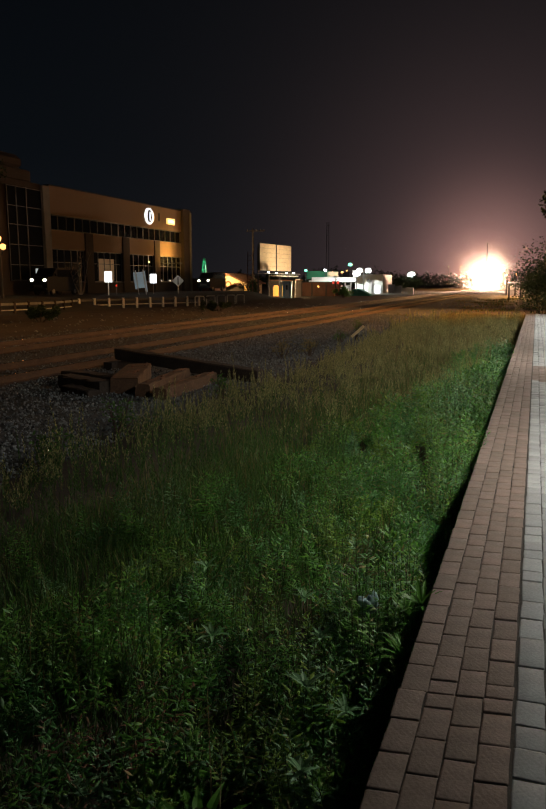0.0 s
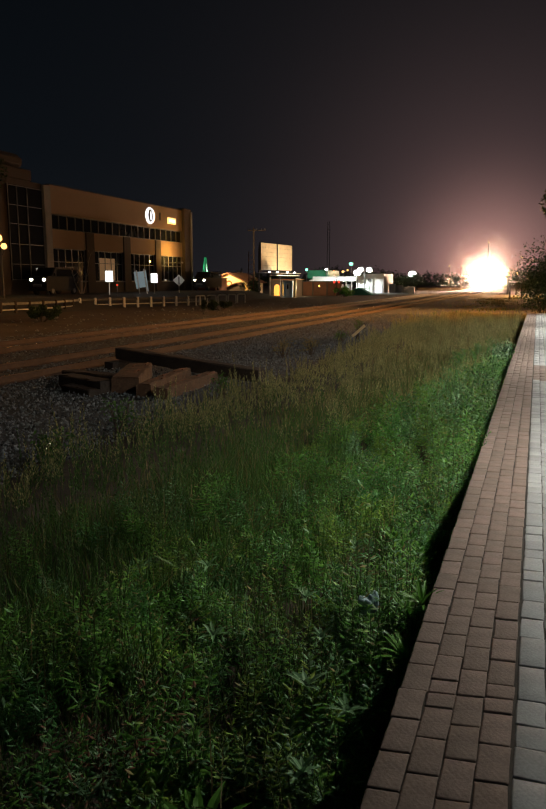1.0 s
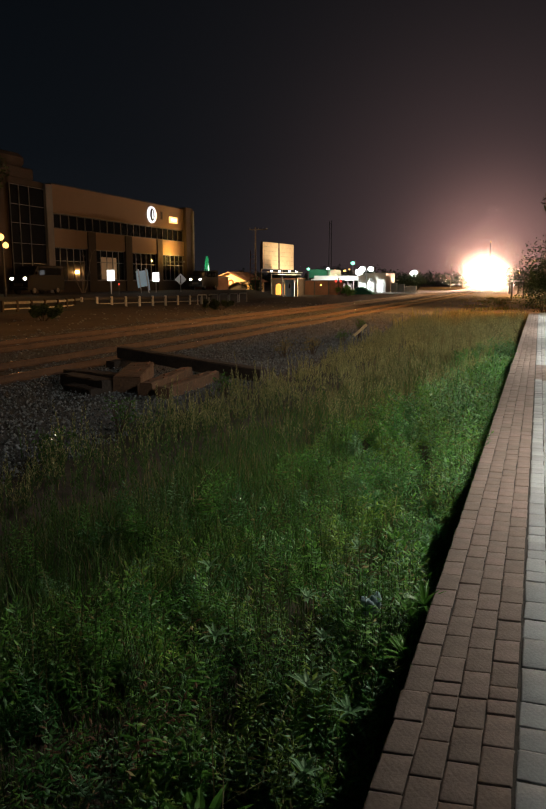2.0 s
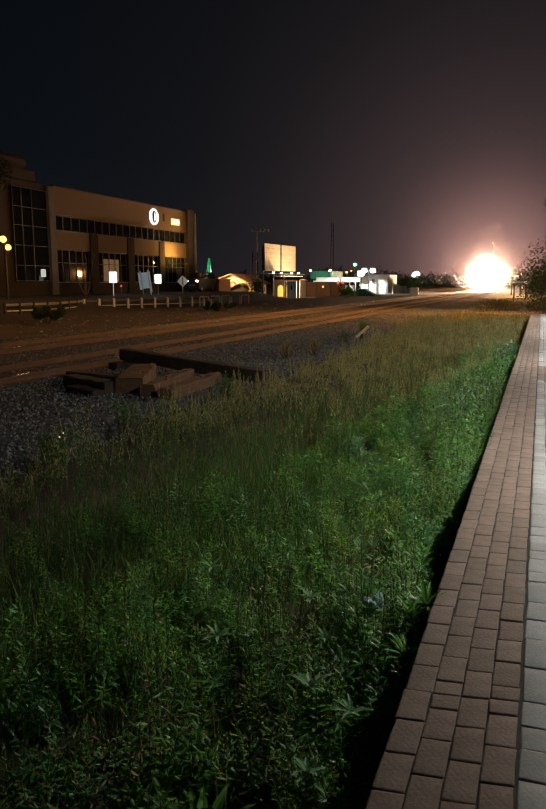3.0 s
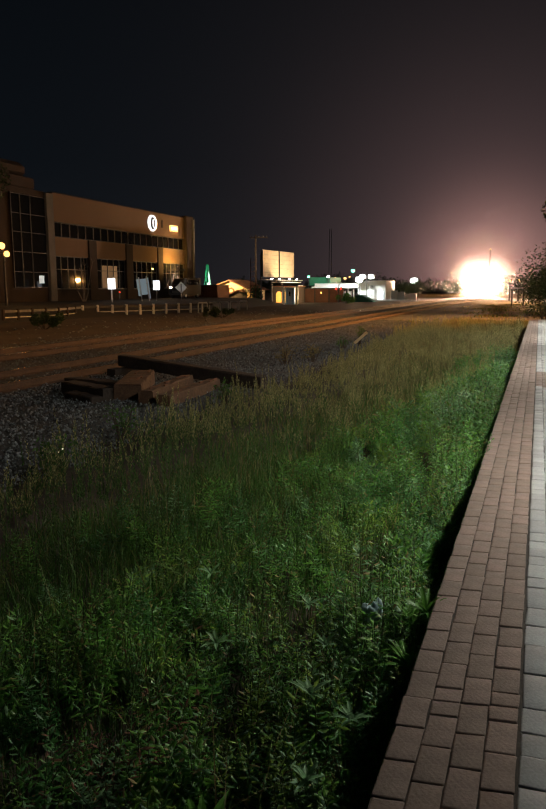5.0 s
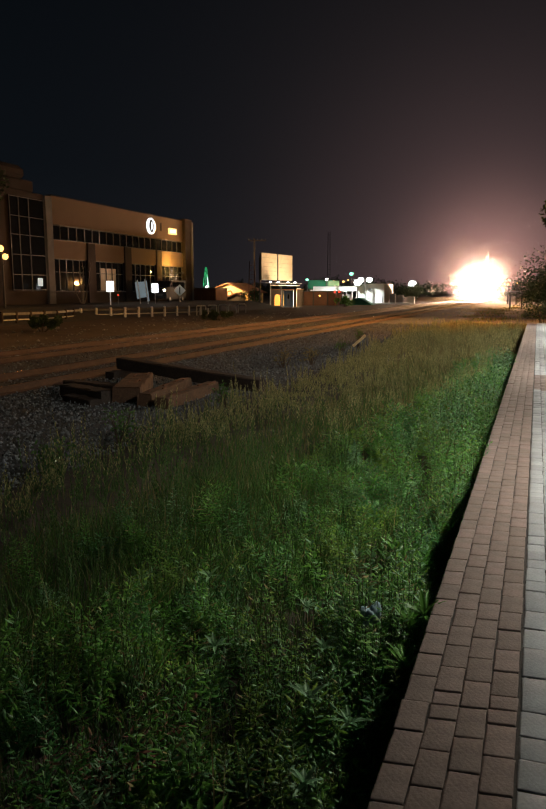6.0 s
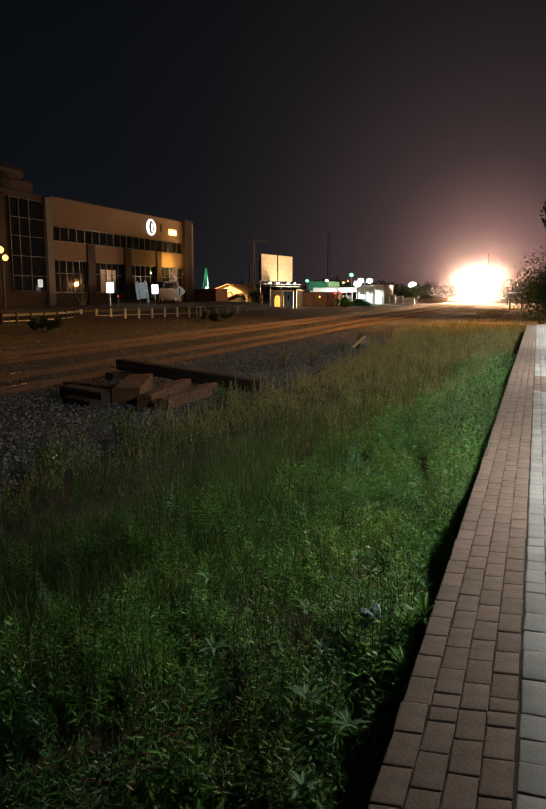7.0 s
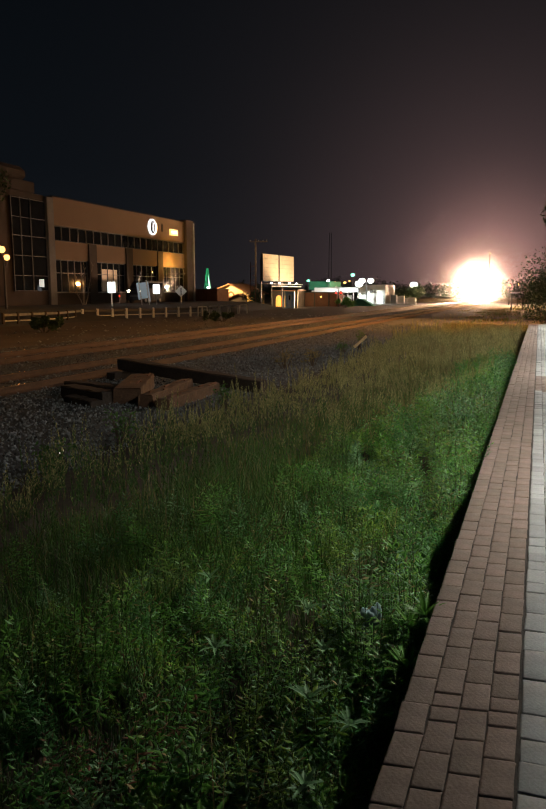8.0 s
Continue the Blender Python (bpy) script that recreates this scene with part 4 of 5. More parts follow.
def build_bush(name, x, y, base, r, h, count, size, seed, label, material="tree_leaf"):
    b = thing(name, label, "bush", pose(x, y, base), "bushes")
    rng = random.Random(seed)
    cs, rs = [], []
    for i in range(9):
        a, q = rng.uniform(0, 6.28), r * rng.uniform(0.1, 0.85)
        e = Vector((math.cos(a) * q, math.sin(a) * q, h * rng.uniform(0.3, 0.8)))
        part("stem", Mesh().tube([(e.x * 0.2, e.y * 0.2, 0), e], [0.02, 0.008], 5), M["bark"], b)
        cs.append(tuple(e))
        rs.append(h * rng.uniform(0.22, 0.36))
    leaf_cloud("foliage", cs, rs, count, size, material, seed, b)


def build_far_woods():
    """A low uneven line of trees on the horizon."""
    rng = random.Random(61)
    w = thing("far_woods", "dark uneven line of far trees", "woods", pose(0, 330, GROUND), kind="stuff")
    cs, rs = [], []
    for i in range(110):
        x = -150 + 170 * i / 110 + rng.uniform(-2, 2)
        top = 2.0 + 5.5 * max(0.0, noise.noise((x * 0.05, 4, 0)) + 0.35) + rng.uniform(0, 1.5)
        for k in range(3):
            cs.append((x + rng.uniform(-1, 1), rng.uniform(-12, 12), top * (0.3 + 0.3 * k)))
            rs.append(1.0 + 0.35 * top)
    leaf_cloud("canopy", cs, rs, 16000, 0.55, "tree_leaf", 61, w)


build_far_woods()


def build_litter():
    """Pale stones and scraps scattered over the bare verge."""
    rng = np.random.default_rng(71)
    n = 240
    x, y = -27 + 9 * rng.random(n), 22 + 46 * rng.random(n)
    octa = np.array([(1, 0, 0), (-1, 0, 0), (0, 1, 0), (0, -1, 0), (0, 0, 0.7), (0, 0, -0.4)], float)
    tri = np.array([(0, 2, 4), (2, 1, 4), (1, 3, 4), (3, 0, 4), (2, 0, 5), (1, 2, 5), (3, 1, 5), (0, 3, 5)])
    v = octa[None] * (0.6 + 0.8 * rng.random((n, 6, 1))) * (0.04 + 0.09 * rng.random((n, 1, 1)) ** 2)
    v = (v + np.stack([x, y, np.full(n, GROUND + 0.03)], 1)[:, None]).reshape(-1, 3)
    tagged(bulk("verge_stones", v, (tri[None] + 6 * np.arange(n)[:, None, None]).reshape(-1, 3), [M["grey_stone"]]), "pale stones scattered over the bare verge", "stones", kind="stuff")


build_litter()
build_bush("shrub", 0.35, 41.5, GROUND, 0.75, 4.3, 5200, 0.07, 11, "scrubby bush at the platform's end")
build_bush("shrub", 1.3, 40.0, GROUND, 1.2, 1.7, 3000, 0.06, 12, "scrubby bush at the platform's end")
build_bush("shrub", -24.4, 95.5, GROUND, 1.6, 1.5, 2000, 0.10, 13, "green shrub before the filling station", "weed")
build_bush("shrub", -21.0, 128.0, GROUND, 2.5, 3.4, 2600, 0.14, 14, "dark shrub behind the low white wall")
build_bush("shrub", -36.6, 93.0, GROUND, 1.6, 2.6, 2500, 0.10, 15, "dark shrub beside the billboard")
build_bush("shrub", -24.6, 32.0, GROUND, 1.9, 0.85, 2600, 0.08, 16, "low dark shrub in the bare verge")
build_bush("shrub", -21.8, 49.0, GROUND, 1.8, 0.75, 1800, 0.08, 17, "low dark shrub in the bare verge")

# ---- timbers beside the track ----
def timber(name, label, x0, y0, z0, x1, y1, z1, w, h, material, seed, worn=None):
    """A sawn beam between two points of its underside's middle line, with split, uneven edges."""
    rng = random.Random(seed)
    a, b = Vector((x0, y0, z0)), Vector((x1, y1, z1))
    d = b - a
    n, seg = d.length, 9
    t = thing(name, label, "timber", Matrix.Translation(a) @ d.to_track_quat("Y", "Z").to_matrix().to_4x4(), "old timbers")
    v, f = [], []
    for i in range(seg + 1):
        y = n * i / seg
        c = 0.022
        ring = [(-w / 2 + c, 0), (w / 2 - c, 0), (w / 2, c), (w / 2, h - c), (w / 2 - c, h), (-w / 2 + c, h), (-w / 2, h - c), (-w / 2, c)]
        v += [(p + rng.uniform(-0.012, 0.012), y + (rng.uniform(-0.03, 0.03) if i in (0, seg) else 0), q + rng.uniform(-0.010, 0.010)) for p, q in ring]
    for i in range(seg):
        f += [(8 * i + j, 8 * i + (j + 1) % 8, 8 * i + 8 + (j + 1) % 8, 8 * i + 8 + j) for j in range(8)]
    f += [tuple(range(8)), tuple(reversed(range(8 * seg, 8 * seg + 8)))]
    part("beam", Mesh().add(v, f), M[material], t)
    # orange slivers on the top imitate the sodium light that catches it
    if worn:
        for k in range(7):
            y, x = n * rng.uniform(0.05, 0.9), rng.uniform(-w * 0.35, w * 0.3)
            m = Mesh().box(x, x + rng.uniform(0.02, 0.05), y, min(n, y + rng.uniform(0.2, 0.6)), h - 0.012, h + rng.uniform(0.004, 0.02), 0.004)
            part("lit_sliver", m, M["rust"], t, "raised sliver coloured orange to imitate lamplight")
    return t


timber("railway_tie", "old dark railway tie lying beside the track", -6.22, 11.30, -0.62, -6.36, 13.80, -0.62, 0.27, 0.24, "tie_worn", 1, True)
timber("railway_tie", "weathered split railway tie beside the track", -6.62, 11.40, -0.61, -7.02, 13.85, -0.61, 0.27, 0.27, "tie_worn", 2, True)
timber("railway_tie", "broad rust-brown railway tie in the timber heap", -7.15, 11.65, -0.60, -8.10, 13.85, -0.59, 0.52, 0.32, "tie_worn", 3, True)
timber("railway_tie", "charred dark tie in the timber heap", -8.75, 12.05, -0.59, -7.45, 11.50, -0.60, 0.34, 0.27, "tie", 4)
timber("railway_tie", "charred dark tie in the timber heap", -9.35, 12.95, -0.59, -7.85, 12.55, -0.59, 0.34, 0.22, "tie", 5)
timber("railway_tie", "charred short end of a tie in the heap", -8.35, 11.55, -0.60, -7.50, 11.15, -0.61, 0.26, 0.16, "tie", 7)
timber("long_timber", "long dark switch timber behind the tie heap", -9.35, 15.05, -0.34, -5.35, 14.05, -0.60, 0.30, 0.27, "tie", 6)
timber("railway_tie", "dark tie end propping the long timber", -9.35, 14.55, -0.60, -9.05, 15.55, -0.60, 0.27, 0.24, "tie", 8)


def marker():
    m = thing("marker_post", "leaning pale track marker board", "marker post", pose(-6.05, 25.8, GROUND))
    part("post", Mesh().box(-0.05, 0.05, -0.05, 0.05, 0, 0.30, 0.01), M["tie"], m)
    part("board", Mesh().box(-0.30, 0.30, -0.05, 0.05, -0.045, 0.045, 0.01), M["cream"], m, "pale painted board", at=pose(0.05, -0.1, 0.34, 0, -42, 20))


marker()

for k, (bx, by, bh) in enumerate(((-6.5, 18.8, 0.62), (-6.0, 19.8, 0.55), (-5.25, 12.0, 0.5), (-5.4, 8.6, 0.55), (-5.1, 6.7, 0.5), (-6.3, 24.5, 0.5), (-7.0, 30.0, 0.55))):
    build_bush("dry_bush", bx, by, GROUND, 0.32, bh, 260, 0.03, 90 + k, "small dry bush at the edge of the ballast", "grass_dry" if k in (0, 1) else "grass")


# ---- the verge: grass, seed heads and weeds ----
def blades(name, x, y, h, w, materials, index, seed, lean=0.35, label="", head=None):
    """Grass blades: three bent quads each, tapering to the tip."""
    rng = np.random.default_rng(seed)
    n = len(x)
    base = np.array([GROUND + 0.0] * n)
    a, az = rng.random(n) * 6.2832, rng.random(n) * 6.2832
    bend = h * lean * rng.random(n)
    side = np.stack([np.cos(a), np.sin(a)], 1)
    tilt = np.stack([np.cos(az), np.sin(az)], 1)
    rows = []
    for s, ww in ((0.0, 1.0), (0.4, 0.9), (0.75, 0.6), (1.0, 0.12)):
        c = np.stack([x, y], 1) + tilt * (bend * s * s)[:, None]
        z = base + h * s * (1 - 0.12 * lean * s)
        for sg in (-1, 1):
            q = c + side * (sg * w * ww / 2)[:, None]
            rows.append(np.stack([q[:, 0], q[:, 1], z], 1))
    v = np.stack(rows, 1).reshape(-1, 3)
    quad = np.array([(0, 1, 3, 2), (2, 3, 5, 4), (4, 5, 7, 6)])
    f = (quad[None] + 8 * np.arange(n)[:, None, None]).reshape(-1, 4)
    ob = bulk(name, v, f, materials, np.repeat(index, 3))
    return tagged(ob, label, "grass", kind="stuff")


def edge_x(y):
    """How far from the platform the verge reaches at y."""
    return -np.interp(y, [0, 4, 7, 10, 14, 19, 30, 46], [4.6, 4.9, 4.9, 4.9, 4.5, 4.7, 5.5, 6.2])


def patch(x, y, s, k=0.0):
    """Soft unevenness from 0 to 1."""
    return 0.5 + 0.25 * (np.sin(x * 1.9 * s + 1.3 * np.sin(y * 0.8 * s + k)) + np.sin(y * 1.4 * s + 2 * np.sin(x * 0.9 * s) + 2 * k))


def build_grass():
    rng = np.random.default_rng(21)
    n = 190000
    y = 0.6 + 46 * rng.random(n) ** 2.1
    u = rng.random(n)
    x = -0.46 + u * (edge_x(y) + 0.46)
    edge = np.clip((x - edge_x(y) - 0.9 * patch(x, y, 2.3, 5)) / 1.3, 0, 1)
    keep = rng.random(n) < (0.06 + 0.94 * edge) * (0.30 + 0.70 * patch(x, y, 1.0)) * np.interp(y, [4, 8, 20], [1.15, 1.0, 0.9]) * np.clip(1.15 + 0.6 * (x < -2.4) * (y < 7) - 0.35 * (x > -2.2) * (y < 12), 0, 1)
    x, y, edge = x[keep], y[keep], edge[keep]
    n = len(x)
    h = (0.13 + 0.24 * rng.random(n)) * (0.42 + 0.8 * patch(x, y, 0.7, 2)) * (0.5 + 0.5 * edge) * np.interp(y, [1, 4, 7, 14], [0.6, 0.9, 0.95, 0.95])
    w = (0.003 + 0.004 * rng.random(n)) * np.interp(y, [2, 10, 30, 46], [0.9, 1.4, 2.8, 4.2])
    # tan share grows with distance: dry blades, plus headlight bloom put into colour
    dry = rng.random(n) < np.interp(y, [1, 6, 12, 25], [0.06, 0.14, 0.50, 0.92]) + 0.3 * (1 - edge)
    blades("grass", x, y, h, w, [M["grass"], M["grass_dry"]], dry.astype(int), 22, 0.5, "tall green grass growing along the platform")
    # a few long blades that arch over the rest
    n = 620
    y = 1.3 + 6.5 * rng.random(n) ** 1.4
    x = -0.62 - 3.2 * rng.random(n)
    blades("arching_grass", x, y, 0.30 + 0.28 * rng.random(n), 0.005 + 0.003 * rng.random(n), [M["grass"], M["grass_dry"]], (rng.random(n) < 0.4).astype(int), 23, 1.5, "long thin grass blades arching over the weeds")


def build_stalks():
    """Tall upright weeds: a thin stalk thick with small narrow leaves, drying towards the top."""
    rng = np.random.default_rng(27)
    c = 1150
    cy = 2.6 + 36 * rng.random(c) ** 1.5
    cx = -0.75 + rng.random(c) * (edge_x(cy) + 0.40)
    cx = np.where(rng.random(c) < 0.20, edge_x(cy) + rng.normal(0.25, 0.22, c), cx)
    keep = rng.random(c) < np.maximum(np.interp(cx, [-2.6, -1.3], [1, 0.25]), np.interp(cy, [10, 15], [0, 1]))
    keep &= ~((cx > -1.9) & (cy < 6.5) & (rng.random(c) < 0.8))
    cx, cy = cx[keep], cy[keep]
    c = len(cx)
    size = (0.24 + 0.56 * rng.random(c) ** 1.8) * np.interp(cy, [2, 6, 10], [0.75, 1.0, 1.1])
    k = rng.integers(0, c, 6600)
    n = len(k)
    spread = 0.05 + 0.10 * rng.random(c)[k]
    x, y = cx[k] + rng.normal(0, 1, n) * spread, np.maximum(cy[k] + rng.normal(0, 1, n) * spread, 2.2)
    ok = x < -0.5
    k, x, y = k[ok], x[ok], y[ok]
    n = len(x)
    rim = np.exp(-(((x - edge_x(y) - 0.3) / 0.45) ** 2))
    h = size[k] * (0.55 + 0.5 * rng.random(n)) * (1 - 0.35 * rim * (y > 9))
    ax, ay = x + rng.normal(0, 0.045, n), y + rng.normal(0, 0.045, n)
    wide = np.interp(y, [2, 10, 40], [0.9, 1.2, 2.4])
    rows = []
    for k in range(3):
        q = (k / 2) ** 2
        for j in range(3):
            t = 2.094 * j
            rows.append(np.stack([x + (ax - x) * q + 0.0018 * wide * math.cos(t), y + (ay - y) * q + 0.0018 * wide * math.sin(t), GROUND + h * k / 2], 1))
    v = np.stack(rows, 1).reshape(-1, 3)
    quad = np.array([(3 * k + j, 3 * k + (j + 1) % 3, 3 * k + 3 + (j + 1) % 3, 3 * k + 3 + j) for k in range(2) for j in range(3)])
    f = (quad[None] + 9 * np.arange(n)[:, None, None]).reshape(-1, 4)
    tagged(bulk("weed_stalks", v, f, [M["stem"]]), "thin upright stalks of tall weeds", "weeds", kind="stuff")
    rows, idx = [], []
    # far stalks go wholly tan: dry tops, and the headlights' warm veil coloured in
    dry = rng.random(c)[k] < np.interp(y, [3, 8, 13, 18], [0.25, 0.45, 0.85, 1.0]) + 0.35 * rim
    per = 32
    for k in range(per):
        s = 0.22 + 0.78 * k / (per - 1)
        az = k * 2.4 + rng.random(n) * 1.2
        L = (0.034 + 0.026 * rng.random(n)) * np.sqrt(wide) * (1.2 - 0.75 * s) * (0.6 + 0.9 * h)
        up = 0.8 + 0.45 * rng.random(n)
        o = np.stack([x + (ax - x) * s * s, y + (ay - y) * s * s, GROUND + h * s], 1)
        d = np.stack([np.cos(az) * np.cos(up), np.sin(az) * np.cos(up), np.sin(up)], 1) * L[:, None]
        e = np.stack([-np.sin(az), np.cos(az), np.zeros(n)], 1) * (0.10 * L + 0.0018 * wide)[:, None]
        rows.append(np.stack([o, o + d * 0.5 + e, o + d, o + d * 0.5 - e], 1))
        idx.append(np.where(dry & (rng.random(n) < np.interp(y, [8, 16], [0.15, 1.0]) + 0.9 * s ** 2), 1, 0))
    v = np.stack(rows, 1).reshape(-1, 3)
    tagged(bulk("stalk_leaves", v, np.arange(len(v)).reshape(-1, 4), [M["grass"], M["seed"]], np.stack(idx, 1).reshape(-1)), "narrow leaves and pale seed tops of tall weeds", "weeds", kind="stuff")


build_grass()
build_stalks()


def build_scrub():
    """Dry tufts on the bare ground past the platform's end."""
    rng = np.random.default_rng(41)
    n = 16000
    y = 36 + 62 * rng.random(n)
    x = 2.0 - 10.2 * rng.random(n)
    keep = (rng.random(n) < np.clip(1.7 * patch(x, y, 0.6, 3) - 0.75, 0, 1)) & ((x < -0.6) | (y > 38))
    x, y = x[keep], y[keep]
    h = (0.06 + 0.16 * rng.random(len(x))) * (0.5 + patch(x, y, 0.9))
    blades("dry_scrub", x, y, h, 0.03 + 0.03 * rng.random(len(x)), [M["grass_dry"], M["grass"]], (rng.random(len(x)) < 0.25).astype(int), 42, 0.7, "dry scrubby grass past the platform")


build_scrub()


def build_weeds():
    """Leafy weeds in clumps: leaning stems with lance-shaped leaves all the way up."""
    rng = np.random.default_rng(31)
    c = 1150
    cy = 1.0 + 19 * rng.random(c) ** 1.75
    cx = -0.50 - 2.6 * rng.random(c) ** 1.3 * np.interp(cy, [1, 4, 8, 12, 25], [1.1, 1.1, 0.8, 0.5, 0.4])
    cx = np.where(rng.random(c) < 0.32, -0.49 - 0.36 * rng.random(c), cx)
    cr = (0.06 + 0.13 * rng.random(c)) * np.interp(cy, [2, 10, 25], [1.0, 1.3, 1.6])
    ch = (0.13 + 0.40 * rng.random(c) ** 1.4) * (0.55 + 0.8 * patch(cx, cy, 1.5, 1)) * np.interp(-cx, [0.5, 0.9, 1.5], [1.2, 1.2, 1.0])
    ch *= 1 + (cx > -1.1) * np.interp(cy, [2.5, 4, 7, 11, 14], [0.0, 0.25, 0.55, 0.55, 0.1])
    ch += 0.26 * np.exp(-(((cy - 9.6) / 2.0) ** 2 + ((cx + 1.05) / 0.6) ** 2))
    leaf = 0.034 + 0.044 * rng.random(c) ** 1.4
    slim = 0.17 + 0.19 * rng.random(c)
    pale_c = rng.random(c) < 0.05
    k = rng.integers(0, c, 14500)
    tone = np.where(rng.random(c) < 0.05 + 0.3 * patch(cx, cy, 2.0, 3), 4, np.where(rng.random(c) < 0.35, 5, 0))
    m = len(k)
    ang, rad = rng.random(m) * 6.2832, np.sqrt(rng.random(m))
    x, y = cx[k] + np.cos(ang) * rad * cr[k] * 0.7, cy[k] + np.sin(ang) * rad * cr[k] * 0.7
    h = ch[k] * (1.0 - 0.45 * rad ** 2) * (0.75 + 0.35 * rng.random(m))
    lx, ly = np.cos(ang) * rad * cr[k] * 0.8 + rng.normal(0, 0.02, m), np.sin(ang) * rad * cr[k] * 0.8 + rng.normal(0, 0.02, m)
    keep = x < -0.43
    k, x, y, h, lx, ly = k[keep], x[keep], y[keep], h[keep], lx[keep], ly[keep]
    m = len(k)
    grow = np.interp(y, [2, 8, 20], [1.0, 1.2, 1.8])
    per, V, idx = 18, [], []
    for j in range(per):
        s = 0.25 + 0.75 * ((j + rng.random(m)) / per) ** 0.8
        az = j * 2.4 + rng.random(m) * 1.4 + k
        L = leaf[k] * (0.7 + 0.6 * rng.random(m)) * (1.2 - 0.45 * s) * grow
        W = L * slim[k]
        up = -0.45 + 1.25 * s ** 1.5 + 0.45 * (rng.random(m) - 0.3)
        d = np.stack([np.cos(az) * np.cos(up), np.sin(az) * np.cos(up), np.sin(up)], 1)
        sd = np.stack([-np.sin(az), np.cos(az), 0.3 * (rng.random(m) - 0.5)], 1)
        nrm = np.cross(d, sd)
        o = np.stack([x + lx * s * s, y + ly * s * s, GROUND + h * s], 1)
        mid = o + d * (L * 0.45)[:, None]
        tip = o + d * L[:, None] - np.array([0, 0, 1]) * (L * 0.18)[:, None]
        V.append(np.stack([o, mid + sd * (W / 2)[:, None] - nrm * (0.12 * L)[:, None], tip, mid, mid - sd * (W / 2)[:, None] - nrm * (0.12 * L)[:, None]], 1))
        red = np.exp(-(((x + 1.62) / 0.22) ** 2 + ((y - 2.45) / 0.30) ** 2))
        # index 1, commoner near the platform, colours leaves as if lamplit
        idx.append(np.where(rng.random(m) < 0.45 * red, 3, np.where(pale_c[k], 1, np.where(rng.random(m) < 0.05, 2, np.where(rng.random(m) < np.interp(-x, [0.5, 1.6, 2.6], [0.15, 0.10, 0.02]), 1, tone[k])))))
    v = np.stack(V, 1).reshape(-1, 3)
    n = m * per
    tri = np.array([(0, 1, 3), (1, 2, 3), (0, 3, 4), (3, 2, 4)])
    f = (tri[None] + 5 * np.arange(n)[:, None, None]).reshape(-1, 3)
    tagged(bulk("weeds", v, f, [M["weed"], M["lit_leaf"], M["grass_dry"], M["rust_leaf"], M["weed_yellow"], M["weed_deep"]], np.repeat(np.stack(idx, 1).reshape(-1), 4)), "leafy green weeds in clumps beside the platform edge", "weeds", kind="stuff")
    rows = []
    for s in (0.0, 0.6, 1.0):
        for j in range(3):
            t = 2.094 * j
            rows.append(np.stack([x + 0.0014 * math.cos(t) + lx * s * s, y + 0.0014 * math.sin(t) + ly * s * s, GROUND + h * s], 1))
    v = np.stack(rows, 1).reshape(-1, 3)
    quad = np.array([(3 * a + b, 3 * a + (b + 1) % 3, 3 * a + 3 + (b + 1) % 3, 3 * a + 3 + b) for a in range(2) for b in range(3)])
    tagged(bulk("weed_stems", v, (quad[None] + 9 * np.arange(m)[:, None, None]).reshape(-1, 4), [M["stem"]]), "thin green stems of the weeds", "weeds", kind="stuff")


build_weeds()


def sword_plant(x, y, base, n, length, seed, label, material="weed"):
    """A tuft of long pointed leaves."""
    rng = random.Random(seed)
    t = thing("sword_leaf_plant", label, "plant", pose(x, y, base), "sword-leaved plants")
    for i in range(n):
        az, up = i * 2.4 + rng.uniform(-0.3, 0.3), rng.uniform(0.35, 1.2)
        L, w = length * rng.uniform(0.6, 1.1), length * (0.055 if material == "weed" else 0.09)
        sd = Vector((-math.sin(az), math.cos(az), 0))
        v = []
        for k in range(6):
            s = k / 5
            c = Vector((math.cos(az) * math.cos(up) * L * s, math.sin(az) * math.cos(up) * L * s, math.sin(up) * L * s - 0.35 * L * s * s))
            ww = w * (0.7 + 0.6 * s if s < 0.5 else 2.0 * (1 - s)) + 0.0008
            v += [c - sd * ww, c + Vector((0, 0, -0.35 * ww)), c + sd * ww]
        f = [(3 * k + j, 3 * k + j + 1, 3 * k + j + 4, 3 * k + j + 3) for k in range(5) for j in range(2)]
        part("leaf", Mesh().add(v, f), M[material], t)


sword_plant(-0.47, 3.06, -0.20, 20, 0.22, 1, "sword-leaved plant growing at the platform edge")
sword_plant(-0.44, 3.36, -0.07, 22, 0.19, 2, "green plant leaning over the platform's brick edge")
sword_plant(-0.53, 3.50, -0.20, 18, 0.20, 3, "sword-leaved plant in the shaded gap")
sword_plant(-1.0, 2.0, -0.45, 12, 0.40, 4, "tuft of broad pointed leaves in the grass")
# rosettes whose pale colour imitates light falling on their leaves
for k, (px, py, pz, size) in enumerate(((-0.80, 2.62, -0.15, 0.12), (-0.63, 2.64, -0.24, 0.10), (-0.86, 3.05, -0.16, 0.10), (-1.05, 3.4, -0.14, 0.10), (-0.70, 2.25, -0.26, 0.10), (-1.35, 2.9, -0.16, 0.10), (-1.75, 3.7, -0.18, 0.11), (-0.95, 4.1, -0.10, 0.10))):
    sword_plant(px, py, pz, 11, size, 20 + k, "small rosette of pointed leaves coloured pale as if lit", "lit_leaf")


